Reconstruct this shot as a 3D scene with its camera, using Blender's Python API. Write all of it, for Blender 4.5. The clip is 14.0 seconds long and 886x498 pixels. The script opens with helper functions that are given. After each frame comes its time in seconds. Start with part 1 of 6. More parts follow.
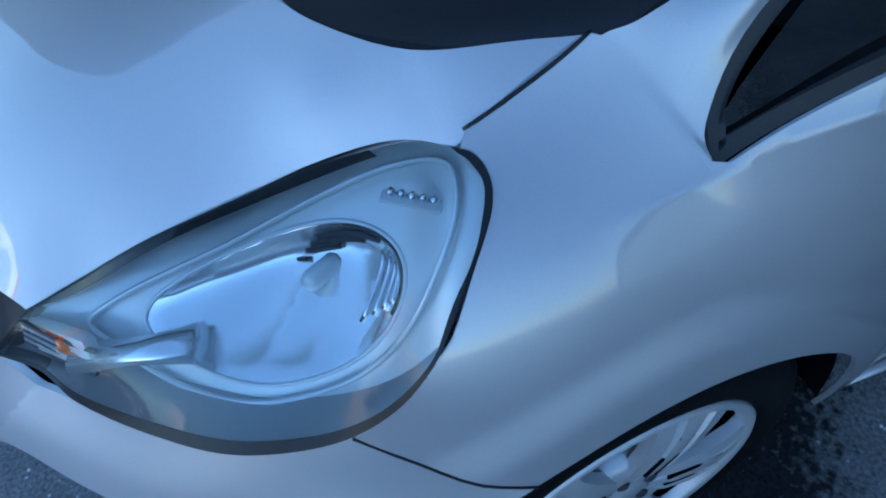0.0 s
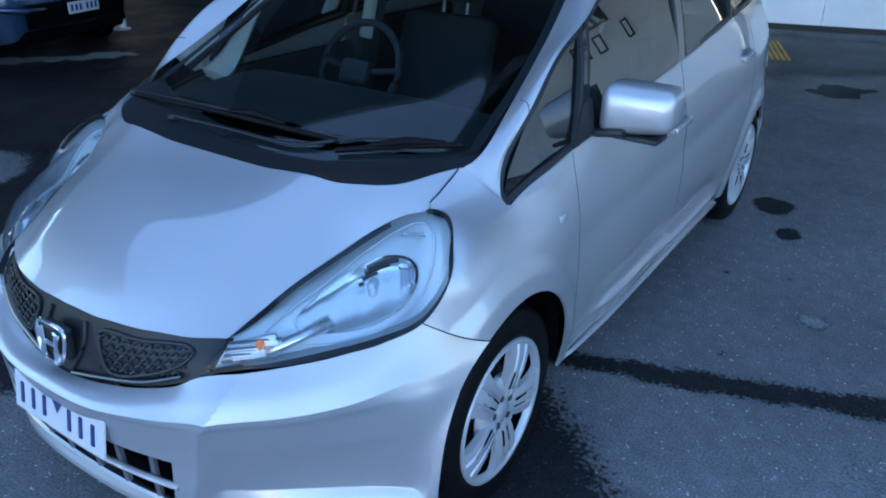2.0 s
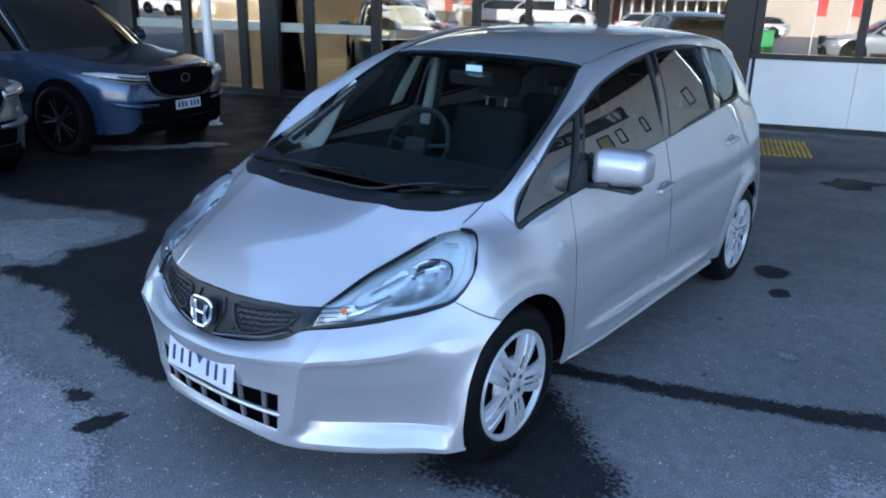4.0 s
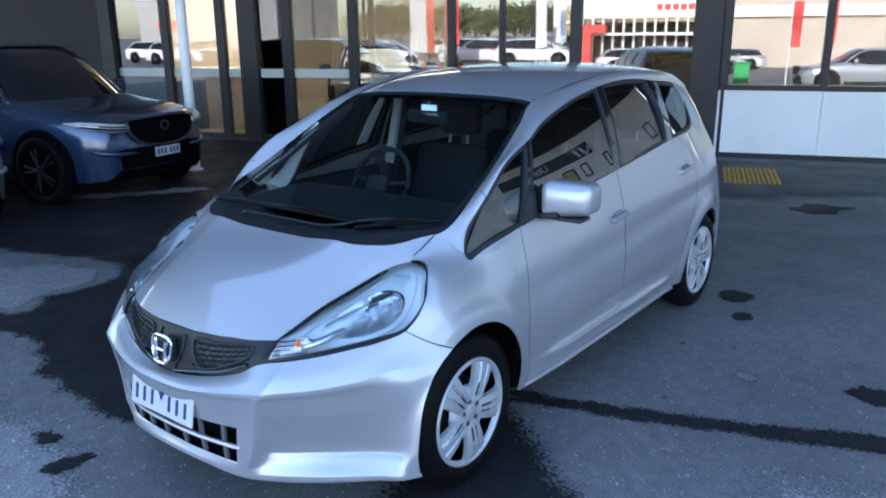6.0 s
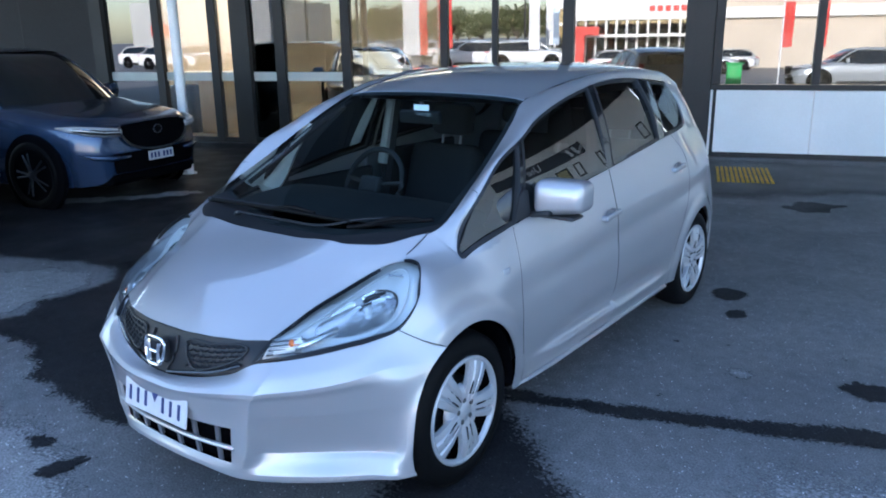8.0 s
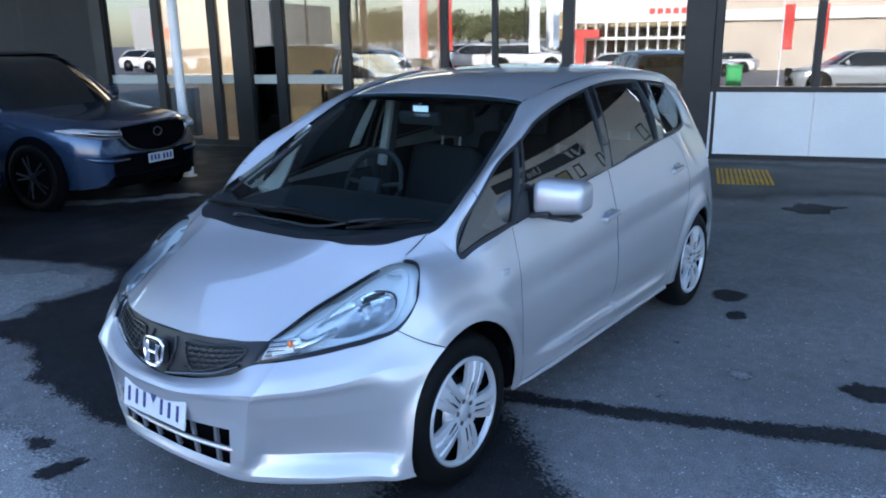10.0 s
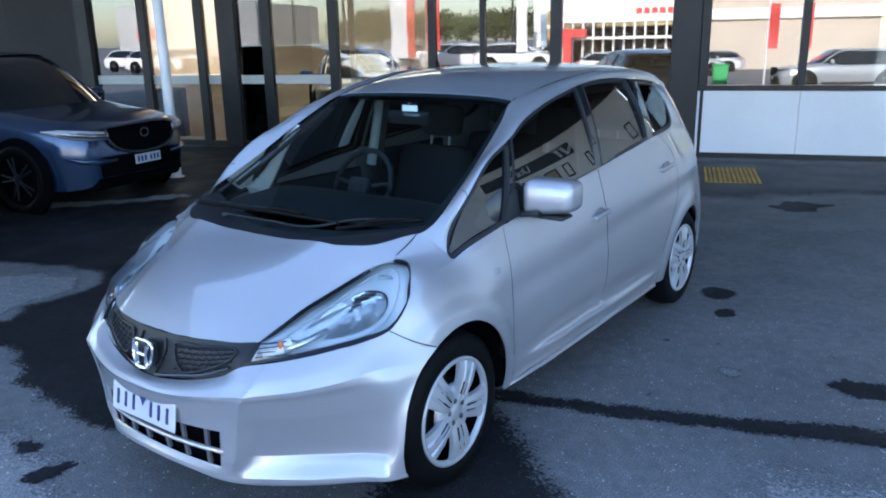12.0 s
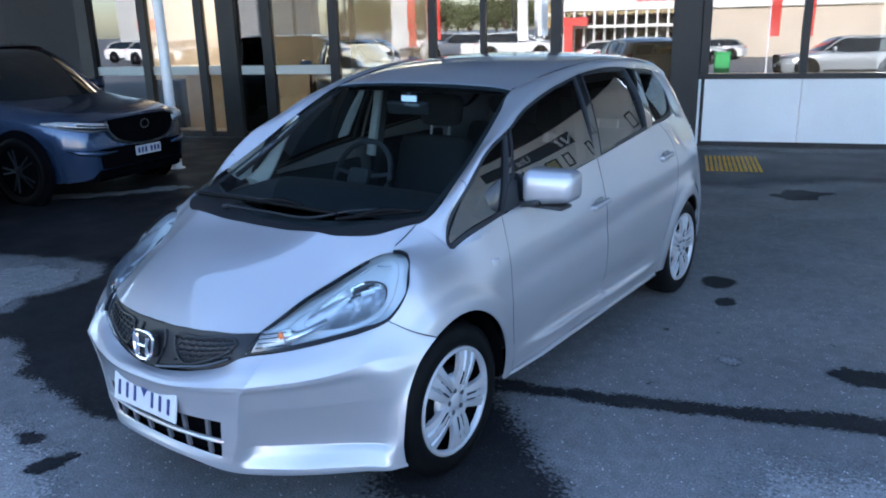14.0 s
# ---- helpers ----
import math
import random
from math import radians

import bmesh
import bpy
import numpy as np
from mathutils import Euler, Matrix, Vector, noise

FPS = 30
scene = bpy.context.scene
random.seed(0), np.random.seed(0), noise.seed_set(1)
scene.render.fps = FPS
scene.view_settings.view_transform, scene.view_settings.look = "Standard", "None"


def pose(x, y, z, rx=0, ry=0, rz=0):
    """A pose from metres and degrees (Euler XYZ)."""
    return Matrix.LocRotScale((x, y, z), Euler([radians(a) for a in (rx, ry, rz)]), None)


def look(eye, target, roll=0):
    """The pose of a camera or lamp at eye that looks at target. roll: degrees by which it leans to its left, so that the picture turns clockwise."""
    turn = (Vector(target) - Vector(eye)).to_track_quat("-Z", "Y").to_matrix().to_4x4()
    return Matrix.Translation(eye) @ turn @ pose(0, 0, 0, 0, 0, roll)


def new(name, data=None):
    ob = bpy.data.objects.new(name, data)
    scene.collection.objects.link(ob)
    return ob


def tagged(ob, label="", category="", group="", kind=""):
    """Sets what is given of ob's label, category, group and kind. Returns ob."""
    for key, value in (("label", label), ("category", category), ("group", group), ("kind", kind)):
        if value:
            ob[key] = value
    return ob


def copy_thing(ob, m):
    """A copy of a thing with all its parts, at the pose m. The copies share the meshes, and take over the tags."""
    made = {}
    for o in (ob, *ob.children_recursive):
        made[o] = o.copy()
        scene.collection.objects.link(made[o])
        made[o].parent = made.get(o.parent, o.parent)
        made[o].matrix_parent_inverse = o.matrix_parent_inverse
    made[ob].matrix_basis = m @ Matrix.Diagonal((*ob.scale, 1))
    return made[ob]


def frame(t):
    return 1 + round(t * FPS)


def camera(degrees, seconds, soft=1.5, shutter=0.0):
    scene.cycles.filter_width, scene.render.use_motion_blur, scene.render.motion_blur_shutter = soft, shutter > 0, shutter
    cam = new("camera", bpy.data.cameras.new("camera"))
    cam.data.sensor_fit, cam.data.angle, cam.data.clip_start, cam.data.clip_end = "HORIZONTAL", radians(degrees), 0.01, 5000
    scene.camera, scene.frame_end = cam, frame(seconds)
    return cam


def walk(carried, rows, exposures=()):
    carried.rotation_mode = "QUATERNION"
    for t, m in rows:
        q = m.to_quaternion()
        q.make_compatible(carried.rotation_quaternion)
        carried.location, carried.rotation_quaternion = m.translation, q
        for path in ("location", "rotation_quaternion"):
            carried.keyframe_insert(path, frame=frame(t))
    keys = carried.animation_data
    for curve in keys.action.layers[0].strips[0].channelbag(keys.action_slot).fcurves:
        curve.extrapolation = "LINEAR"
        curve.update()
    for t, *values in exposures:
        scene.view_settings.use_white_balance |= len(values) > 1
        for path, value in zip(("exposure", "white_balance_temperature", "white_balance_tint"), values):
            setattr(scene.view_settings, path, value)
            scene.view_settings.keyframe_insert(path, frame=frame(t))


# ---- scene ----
cam = camera(60.2, 14.0, soft=1.95)
PATH = [
    (0, (1.085, 0.521, 1.382), (-0.074, 0.892, -0.205), -9.6),
    (0.5, (1.213, 0.177, 1.478), (0.091, 0.998, 0.04), -3.4),
    (1, (1.428, -0.129, 1.556), (0.271, 0.986, 0.366), -1.0),
    (1.5, (1.53, -0.411, 1.592), (0.42, 0.956, 0.644), 1.0),
    (2, (1.603, -0.706, 1.624), (0.615, 0.796, 0.748), 1.3),
    (4.5, (2.254, -1.372, 1.683), (1.051, 0.118, 1.106), 1.0),
    (5, (2.31, -1.351, 1.694), (1.105, 0.151, 1.153), 0.6),
    (5.5, (2.326, -1.343, 1.687), (1.142, 0.177, 1.149), -0.1),
    (6, (2.329, -1.339, 1.682), (1.16, 0.191, 1.143), -0.5),
    (6.5, (2.336, -1.341, 1.681), (1.162, 0.186, 1.142), -0.8),
    (7, (2.341, -1.34, 1.676), (1.17, 0.191, 1.141), -1.1),
    (7.5, (2.344, -1.343, 1.675), (1.179, 0.192, 1.142), -0.9),
    (8, (2.339, -1.339, 1.668), (1.179, 0.2, 1.136), -0.9),
    (10.5, (2.345, -1.335, 1.659), (1.183, 0.206, 1.135), -1.0),
    (11, (2.348, -1.338, 1.662), (1.196, 0.21, 1.136), -1.1),
    (11.5, (2.339, -1.334, 1.658), (1.197, 0.222, 1.133), -1.1),
    (12, (2.334, -1.335, 1.657), (1.195, 0.223, 1.131), -1.1),
    (12.5, (2.333, -1.336, 1.657), (1.192, 0.218, 1.126), -1.1),
    (13, (2.337, -1.335, 1.657), (1.194, 0.217, 1.122), -1.2),
    (13.5, (2.335, -1.327, 1.654), (1.194, 0.222, 1.109), -1.3),
    (14, (2.344, -1.332, 1.659), (1.205, 0.217, 1.108), -1.4),
]
walk(cam, [(t, look(eye, target, roll)) for t, eye, target, roll in PATH],
     exposures=[(0.0, 1.32, 5000, 3), (1.0, 1.60, 5050, 6), (2.0, 2.0, 5230, 8), (4.5, 2.24, 5850, 12), (5.0, 2.24, 5730, 12), (14.0, 2.22, 5730, 13)])

# ---- light ----
SUN_EL, SUN_AZ = 21.0, -16.0      # degrees; azimuth from +y towards +x
world = bpy.data.worlds.new("daylight")
scene.world = world
world.use_nodes = True
wn = world.node_tree
sky = wn.nodes.new("ShaderNodeTexSky")
sky.sky_type = "NISHITA"
sky.sun_disc = False
sky.sun_elevation, sky.sun_rotation = radians(SUN_EL), radians(SUN_AZ)
wn.links.new(sky.outputs[0], wn.nodes["Background"].inputs[0])
wn.nodes["Background"].inputs[1].default_value = 0.15
sun_data = bpy.data.lights.new("sun", "SUN")
sun_data.energy, sun_data.angle, sun_data.color = 4.5, radians(0.5), (1.0, 0.93, 0.84)
sun = new("sun", sun_data)
sun_way = Vector((math.sin(radians(SUN_AZ)) * math.cos(radians(SUN_EL)), math.cos(radians(SUN_AZ)) * math.cos(radians(SUN_EL)), math.sin(radians(SUN_EL))))
sun.matrix_world = look(sun_way * 60, (0, 0, 0))

# ---- materials ----


def material(name, base, rough=0.5, metal=0.0, coat=0.0, grain=0.0, grain_size=40.0, vary=0.0, vary_size=3.0, bump=0.0, spec=0.5):
    """A principled surface with colour variation at two sizes and a fine relief."""
    m = bpy.data.materials.new(name)
    m.use_nodes = True
    n, l = m.node_tree.nodes, m.node_tree.links
    b = n["Principled BSDF"]
    b.inputs["Base Color"].default_value = (*base, 1)
    b.inputs["Roughness"].default_value = rough
    b.inputs["Metallic"].default_value = metal
    b.inputs["Coat Weight"].default_value = coat
    b.inputs["Coat Roughness"].default_value = 0.04
    b.inputs["Specular IOR Level"].default_value = spec
    co = n.new("ShaderNodeTexCoord")
    if grain or vary:
        fine, broad = n.new("ShaderNodeTexNoise"), n.new("ShaderNodeTexNoise")
        fine.inputs["Scale"].default_value, broad.inputs["Scale"].default_value = grain_size, vary_size
        fine.inputs["Detail"].default_value, broad.inputs["Detail"].default_value = 3, 4
        add = n.new("ShaderNodeMath")
        add.operation = "MULTIPLY_ADD"
        l.new(co.outputs["Object"], fine.inputs["Vector"])
        l.new(co.outputs["Object"], broad.inputs["Vector"])
        ramp_f = n.new("ShaderNodeMapRange")
        ramp_f.inputs[1].default_value, ramp_f.inputs[2].default_value = 0.3, 0.7
        ramp_f.inputs[3].default_value, ramp_f.inputs[4].default_value = 1 - grain, 1 + grain
        ramp_b = n.new("ShaderNodeMapRange")
        ramp_b.inputs[1].default_value, ramp_b.inputs[2].default_value = 0.3, 0.7
        ramp_b.inputs[3].default_value, ramp_b.inputs[4].default_value = 1 - vary, 1 + vary
        l.new(fine.outputs["Fac"], ramp_f.inputs[0])
        l.new(broad.outputs["Fac"], ramp_b.inputs[0])
        mul = n.new("ShaderNodeMath")
        mul.operation = "MULTIPLY"
        l.new(ramp_f.outputs[0], mul.inputs[0])
        l.new(ramp_b.outputs[0], mul.inputs[1])
        tint = n.new("ShaderNodeVectorMath")
        tint.operation = "SCALE"
        tint.inputs[0].default_value = base
        l.new(mul.outputs[0], tint.inputs["Scale"])
        l.new(tint.outputs[0], b.inputs["Base Color"])
        if bump:
            bp = n.new("ShaderNodeBump")
            bp.inputs["Strength"].default_value, bp.inputs["Distance"].default_value = bump, 0.002
            l.new(fine.outputs["Fac"], bp.inputs["Height"])
            l.new(bp.outputs[0], b.inputs["Normal"])
    return m


def glass(name, tint, ior=1.5, rough=0.0):
    """A thin pane: what is behind it, tinted, under a mirror image that grows at grazing angles."""
    m = bpy.data.materials.new(name)
    m.use_nodes = True
    n, l = m.node_tree.nodes, m.node_tree.links
    n.remove(n["Principled BSDF"])
    clear, gloss, mix, fres = n.new("ShaderNodeBsdfTransparent"), n.new("ShaderNodeBsdfGlossy"), n.new("ShaderNodeMixShader"), n.new("ShaderNodeFresnel")
    clear.inputs[0].default_value = (*tint, 1)
    gloss.inputs["Roughness"].default_value = rough
    fres.inputs["IOR"].default_value = ior
    l.new(fres.outputs[0], mix.inputs[0])
    l.new(clear.outputs[0], mix.inputs[1])
    l.new(gloss.outputs[0], mix.inputs[2])
    l.new(mix.outputs[0], n["Material Output"].inputs[0])
    return m


def glow(name, colour, strength):
    m = bpy.data.materials.new(name)
    m.use_nodes = True
    b = m.node_tree.nodes["Principled BSDF"]
    b.inputs["Base Color"].default_value = (*colour, 1)
    b.inputs["Emission Color"].default_value = (*colour, 1)
    b.inputs["Emission Strength"].default_value = strength
    return m


def asphalt(name, base, shine, soft=False):
    """Old asphalt: pale stone chips in a mottled, grainy grey crust."""
    m = bpy.data.materials.new(name)
    m.use_nodes = True
    n, l = m.node_tree.nodes, m.node_tree.links
    b = n["Principled BSDF"]
    co = n.new("ShaderNodeTexCoord")

    def tex(scale, detail, lo, hi, a, z, kind="Noise"):
        t, r = n.new("ShaderNodeTex" + kind), n.new("ShaderNodeMapRange")
        t.inputs["Scale"].default_value = scale
        if kind == "Noise":
            t.inputs["Detail"].default_value = detail
        l.new(co.outputs["Object"], t.inputs["Vector"])
        for k, v in enumerate((lo, hi, a, z)):
            r.inputs[k + 1].default_value = v
        l.new(t.outputs[0], r.inputs[0])
        return r.outputs[0], t.outputs[0]

    def math_node(op, a, c):
        k = n.new("ShaderNodeMath")
        k.operation = op
        for q, v in ((0, a), (1, c)):
            if isinstance(v, float):
                k.inputs[q].default_value = v
            else:
                l.new(v, k.inputs[q])
        return k.outputs[0]
    broad, _ = tex(0.7, 4, 0.3, 0.7, 0.80, 1.20)
    mid, _ = tex(14.0, 5, 0.3, 0.7, 0.82, 1.18)
    fine, fine_raw = tex(120.0, 4, 0.3, 0.7, 0.45, 1.55)
    chips, _ = tex(62.0, 0, 0.12, 0.30, 4.0, 0.0, "Voronoi")
    pick, _ = tex(33.0, 2, 0.57, 0.62, 0.0, 1.0)
    shade = math_node("MULTIPLY", math_node("MULTIPLY", broad, mid), fine)
    shade = math_node("ADD", shade, math_node("MULTIPLY", chips, pick))
    tint = n.new("ShaderNodeVectorMath")
    tint.operation = "SCALE"
    tint.inputs[0].default_value = base
    l.new(shade, tint.inputs["Scale"])
    l.new(tint.outputs[0], b.inputs["Base Color"])
    b.inputs["Specular IOR Level"].default_value = 0.85
    rough, _ = tex(2.2, 4, 0.35, 0.65, shine, shine + 0.2)
    l.new(rough, b.inputs["Roughness"])
    bp = n.new("ShaderNodeBump")
    bp.inputs["Strength"].default_value, bp.inputs["Distance"].default_value = 0.45, 0.003
    l.new(fine_raw, bp.inputs["Height"])
    l.new(bp.outputs[0], b.inputs["Normal"])
    if soft:  # a patch thins out towards its rim, grain by grain
        fade = n.new("ShaderNodeAttribute")
        fade.attribute_name = "fade"
        _, ragged = tex(55.0, 5, 0.3, 0.7, 0.0, 1.0)
        edge = n.new("ShaderNodeMapRange")
        edge.inputs[1].default_value, edge.inputs[2].default_value = 0.50, 0.70
        l.new(math_node("ADD", math_node("MULTIPLY", fade.outputs["Fac"], 0.55), math_node("MULTIPLY", ragged, 0.75)), edge.inputs[0])
        clear, mix = n.new("ShaderNodeBsdfTransparent"), n.new("ShaderNodeMixShader")
        l.new(edge.outputs[0], mix.inputs[0])
        l.new(clear.outputs[0], mix.inputs[1])
        l.new(b.outputs[0], mix.inputs[2])
        l.new(mix.outputs[0], n["Material Output"].inputs[0])
    return m


PAINT = material("silver_paint", (0.485, 0.485, 0.51), 0.45, 0.62, 1.0, grain=0.05, grain_size=900.0, vary=0.015, vary_size=2.0)
PAINT.node_tree.nodes["Principled BSDF"].inputs["Coat Roughness"].default_value = 0.02
PAINT.node_tree.nodes["Principled BSDF"].inputs["Coat IOR"].default_value = 1.75
PLASTIC = material("black_plastic", (0.020, 0.021, 0.024), 0.42, grain=0.15, grain_size=300.0, vary=0.1, bump=0.1, spec=0.35)
SILVER_PLASTIC = material("silver_plastic", (0.12, 0.12, 0.135), 0.5, grain=0.06, vary=0.05)
TRIM = material("dark_trim", (0.014, 0.015, 0.018), 0.55, grain=0.15, grain_size=260.0, vary=0.1, bump=0.2, spec=0.35)
RUBBER = material("tyre_rubber", (0.0045, 0.0045, 0.005), 0.55, grain=0.2, grain_size=120.0, vary=0.2, bump=0.2, spec=0.10)
VOID = material("wheel_well_black", (0.004, 0.004, 0.005), 0.9, grain=0.2, vary=0.2, spec=0.0)
COVER = material("wheel_cover_silver", (0.50, 0.51, 0.54), 0.42, 0.45, 0.3, grain=0.04, grain_size=300.0, vary=0.05)
DARK_ALLOY = material("dark_alloy", (0.10, 0.105, 0.115), 0.3, 0.8)
CHROME = material("chrome", (0.86, 0.87, 0.90), 0.08, 1.0)
REFLECTOR = material("lamp_reflector", (0.86, 0.89, 0.92), 0.18, 0.85)
LAMP_BOWL = material("lamp_bowl", (0.76, 0.79, 0.80), 0.32, 0.25)
SHROUD = material("lamp_shroud", (0.42, 0.43, 0.45), 0.35, 0.2)
SILVER_LENS = material("pale_lens", (0.50, 0.51, 0.54), 0.25, 0.2, 0.6)
GLOSS_BLACK = material("gloss_black", (0.012, 0.012, 0.014), 0.10, 0.0, 1.0)
GASKET = material("lamp_gasket", (0.012, 0.012, 0.014), 0.3, spec=0.3)
AMBER = material("amber_bulb", (0.85, 0.20, 0.03), 0.2, coat=0.6)
RED_LENS = material("red_lens", (0.35, 0.02, 0.02), 0.12, coat=1.0)
WHITE_PLATE = material("plate_white", (0.58, 0.60, 0.64), 0.4, grain=0.03, vary=0.04)
PLATE_BLUE = material("plate_blue", (0.015, 0.03, 0.14), 0.5)
CLOTH = material("seat_cloth", (0.035, 0.036, 0.040), 0.9, grain=0.3, grain_size=400.0, vary=0.1, bump=0.4)
DASH = material("dash_plastic", (0.020, 0.020, 0.022), 0.7, grain=0.1, grain_size=300.0, vary=0.1)
DOOR_TRIM = material("door_trim", (0.045, 0.046, 0.048), 0.8, grain=0.1, grain_size=200.0, vary=0.1)
LINING = material("pale_lining", (0.74, 0.76, 0.73), 0.8, grain=0.05, vary=0.05)
WINDSCREEN = glass("windscreen_glass", (0.80, 0.91, 0.90), 1.5)
CAR_GLASS = glass("side_glass", (0.20, 0.23, 0.225), 3.0)
QUARTER_GLASS = glass("quarter_glass", (0.12, 0.13, 0.13), 2.3)
REAR_GLASS = glass("rear_screen", (0.80, 0.88, 0.86), 2.0)
PRIVACY_GLASS = glass("privacy_glass", (0.24, 0.26, 0.26), 3.0)
LENS = glass("lamp_lens", (0.93, 0.95, 0.96), 1.45)
SHOP_GLASS = glass("coated_glass", (0.24, 0.26, 0.26), 2.65, 0.012)
DOOR_GLASS = glass("clear_glass", (0.94, 0.95, 0.93), 1.55)
FRONT_GLASS = glass("front_glass", (0.55, 0.58, 0.57), 2.0, 0.012)
ASPHALT = asphalt("asphalt", (0.153, 0.150, 0.154), 0.53)
# near-black for damp ground, and for the shade painted under the canopy
DAMP_SHADE = asphalt("damp_shaded_asphalt", (0.018, 0.018, 0.0205), 0.5, True)
PALE = asphalt("pale_asphalt", (0.250, 0.246, 0.252), 0.6, True)
DAMP_SHADE.node_tree.nodes["Principled BSDF"].inputs["Specular IOR Level"].default_value = 0.2
# asphalt colour darkened to stand for shade along the showroom
SHADED = asphalt("shaded_asphalt", (0.085, 0.083, 0.085), 0.6, True)
DRY = asphalt("dry_asphalt", (0.21, 0.21, 0.215), 0.66, True)
DARK_FRAME = material("charcoal_aluminium", (0.017, 0.0175, 0.020), 0.45, 0.3, grain=0.1, vary=0.12)
DARK_WALL = material("charcoal_cladding", (0.030, 0.031, 0.034), 0.6, grain=0.12, vary=0.12, vary_size=0.8, spec=0.2)
WHITE_PANEL = material("white_panel", (0.74, 0.76, 0.79), 0.35, grain=0.02, vary=0.05, vary_size=1.2)
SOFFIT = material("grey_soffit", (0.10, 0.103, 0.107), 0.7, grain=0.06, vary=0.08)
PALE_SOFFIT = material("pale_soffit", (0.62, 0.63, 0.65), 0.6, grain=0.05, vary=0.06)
YELLOW = material("tactile_yellow", (0.68, 0.39, 0.02), 0.6, grain=0.15, grain_size=90.0, vary=0.2)
WHITE_STEEL = material("white_steel", (0.86, 0.87, 0.88), 0.35, grain=0.04, vary=0.08)
FLOOR_TAN = material("pale_floor_tiles", (0.48, 0.41, 0.32), 0.35, grain=0.06, vary=0.08)
PLASTER = material("white_render", (0.84, 0.83, 0.80), 0.75, grain=0.04, vary=0.06, vary_size=0.6)
BEIGE = material("beige_render", (0.56, 0.48, 0.38), 0.75, grain=0.04, vary=0.08, vary_size=0.5)
STONE = material("grey_render", (0.40, 0.41, 0.40), 0.8, grain=0.05, vary=0.08, vary_size=0.4)
TIMBER = material("pale_timber", (0.66, 0.47, 0.28), 0.5, grain=0.08, grain_size=25.0, vary=0.1)
STRAW = material("straw_blind", (0.50, 0.42, 0.20), 0.7, grain=0.05, vary=0.06)
RED_SIGN = material("red_sign", (0.62, 0.035, 0.025), 0.5, vary=0.08)
NAVY_PAINT = material("blue_paint", (0.030, 0.058, 0.120), 0.27, 0.5, 1.0, grain=0.05, grain_size=900.0, vary=0.02)
BLUE_PAINT = material("bright_blue_paint", (0.07, 0.17, 0.42), 0.3, 0.3, 1.0, grain=0.05, grain_size=900.0, vary=0.02)
PALE_BLUE = material("pale_blue_paint", (0.30, 0.38, 0.48), 0.3, 0.3, 1.0, grain=0.05, grain_size=900.0, vary=0.02)
SILVER_PAINT = material("silver_paint", (0.52, 0.55, 0.56), 0.32, 0.4, 1.0, grain=0.05, grain_size=900.0, vary=0.02)
GREY_PAINT = material("grey_paint", (0.24, 0.25, 0.27), 0.32, 0.6, 1.0, grain=0.05, grain_size=900.0, vary=0.02)
WHITE_PAINT = material("white_paint", (0.76, 0.76, 0.76), 0.3, 0.0, 1.0, vary=0.02)
GREEN_CLOTH = material("green_sheet", (0.03, 0.42, 0.10), 0.6, vary=0.1)
LEAF = material("leaves", (0.10, 0.115, 0.045), 0.7, grain=0.4, grain_size=6.0, vary=0.3)
BARK = material("bark", (0.12, 0.09, 0.07), 0.9, grain=0.3, vary=0.2)
DARK_BAR = material("sign_ink", (0.03, 0.035, 0.05), 0.6)
# warm glow for the added panels that brighten the showroom
WARM_FILL = glow("showroom_fill", (1.0, 0.84, 0.62), 3.6)

# ---- mesh helpers ----


def link_mesh(name, mesh, mat, parent=None, label="", kind="", category=""):
    ob = new(name, mesh)
    if mat is not None:
        mesh.materials.append(mat)
    if parent is not None:
        ob.parent = parent
    return tagged(ob, label, category, kind=kind)


def part(name, bm, mat, parent=None, label="", smooth=False, kind="", category=""):
    """Links a bmesh as one mesh object under a thing or a part."""
    mesh = bpy.data.meshes.new(name)
    bm.normal_update()
    bm.to_mesh(mesh)
    bm.free()
    if smooth:
        mesh.shade_smooth()
        if smooth != "all":
            mesh.set_sharp_from_angle(angle=radians(38))
    return link_mesh(name, mesh, mat, parent, label, kind, category)


def thing(name, m, label, category, group=""):
    ob = new(name)
    ob.empty_display_size = 0.1
    ob.matrix_world = m
    return tagged(ob, label, category, group)


def box(bm, lo, hi, bevel=0.0, m=None, segments=2):
    """A box from corner to corner with rounded edges."""
    b2 = bmesh.new()
    bmesh.ops.create_cube(b2, size=1)
    size = [hi[i] - lo[i] for i in range(3)]
    mid = [(hi[i] + lo[i]) / 2 for i in range(3)]
    bmesh.ops.transform(b2, matrix=Matrix.Translation(mid) @ Matrix.Diagonal((*size, 1)), verts=b2.verts)
    if bevel:
        bmesh.ops.bevel(b2, geom=b2.edges[:], offset=min(bevel, 0.45 * min(abs(v) for v in size)), segments=segments, profile=0.5, affect="EDGES")
    if m is not None:
        bmesh.ops.transform(b2, matrix=m, verts=b2.verts)
    merge(bm, b2)
    return bm


def merge(bm, b2):
    tmp = bpy.data.meshes.new("tmp")
    b2.to_mesh(tmp)
    b2.free()
    bm.from_mesh(tmp)
    bpy.data.meshes.remove(tmp)


def boxed(lo, hi, bevel=0.0, m=None, segments=2):
    return box(bmesh.new(), lo, hi, bevel, m, segments)


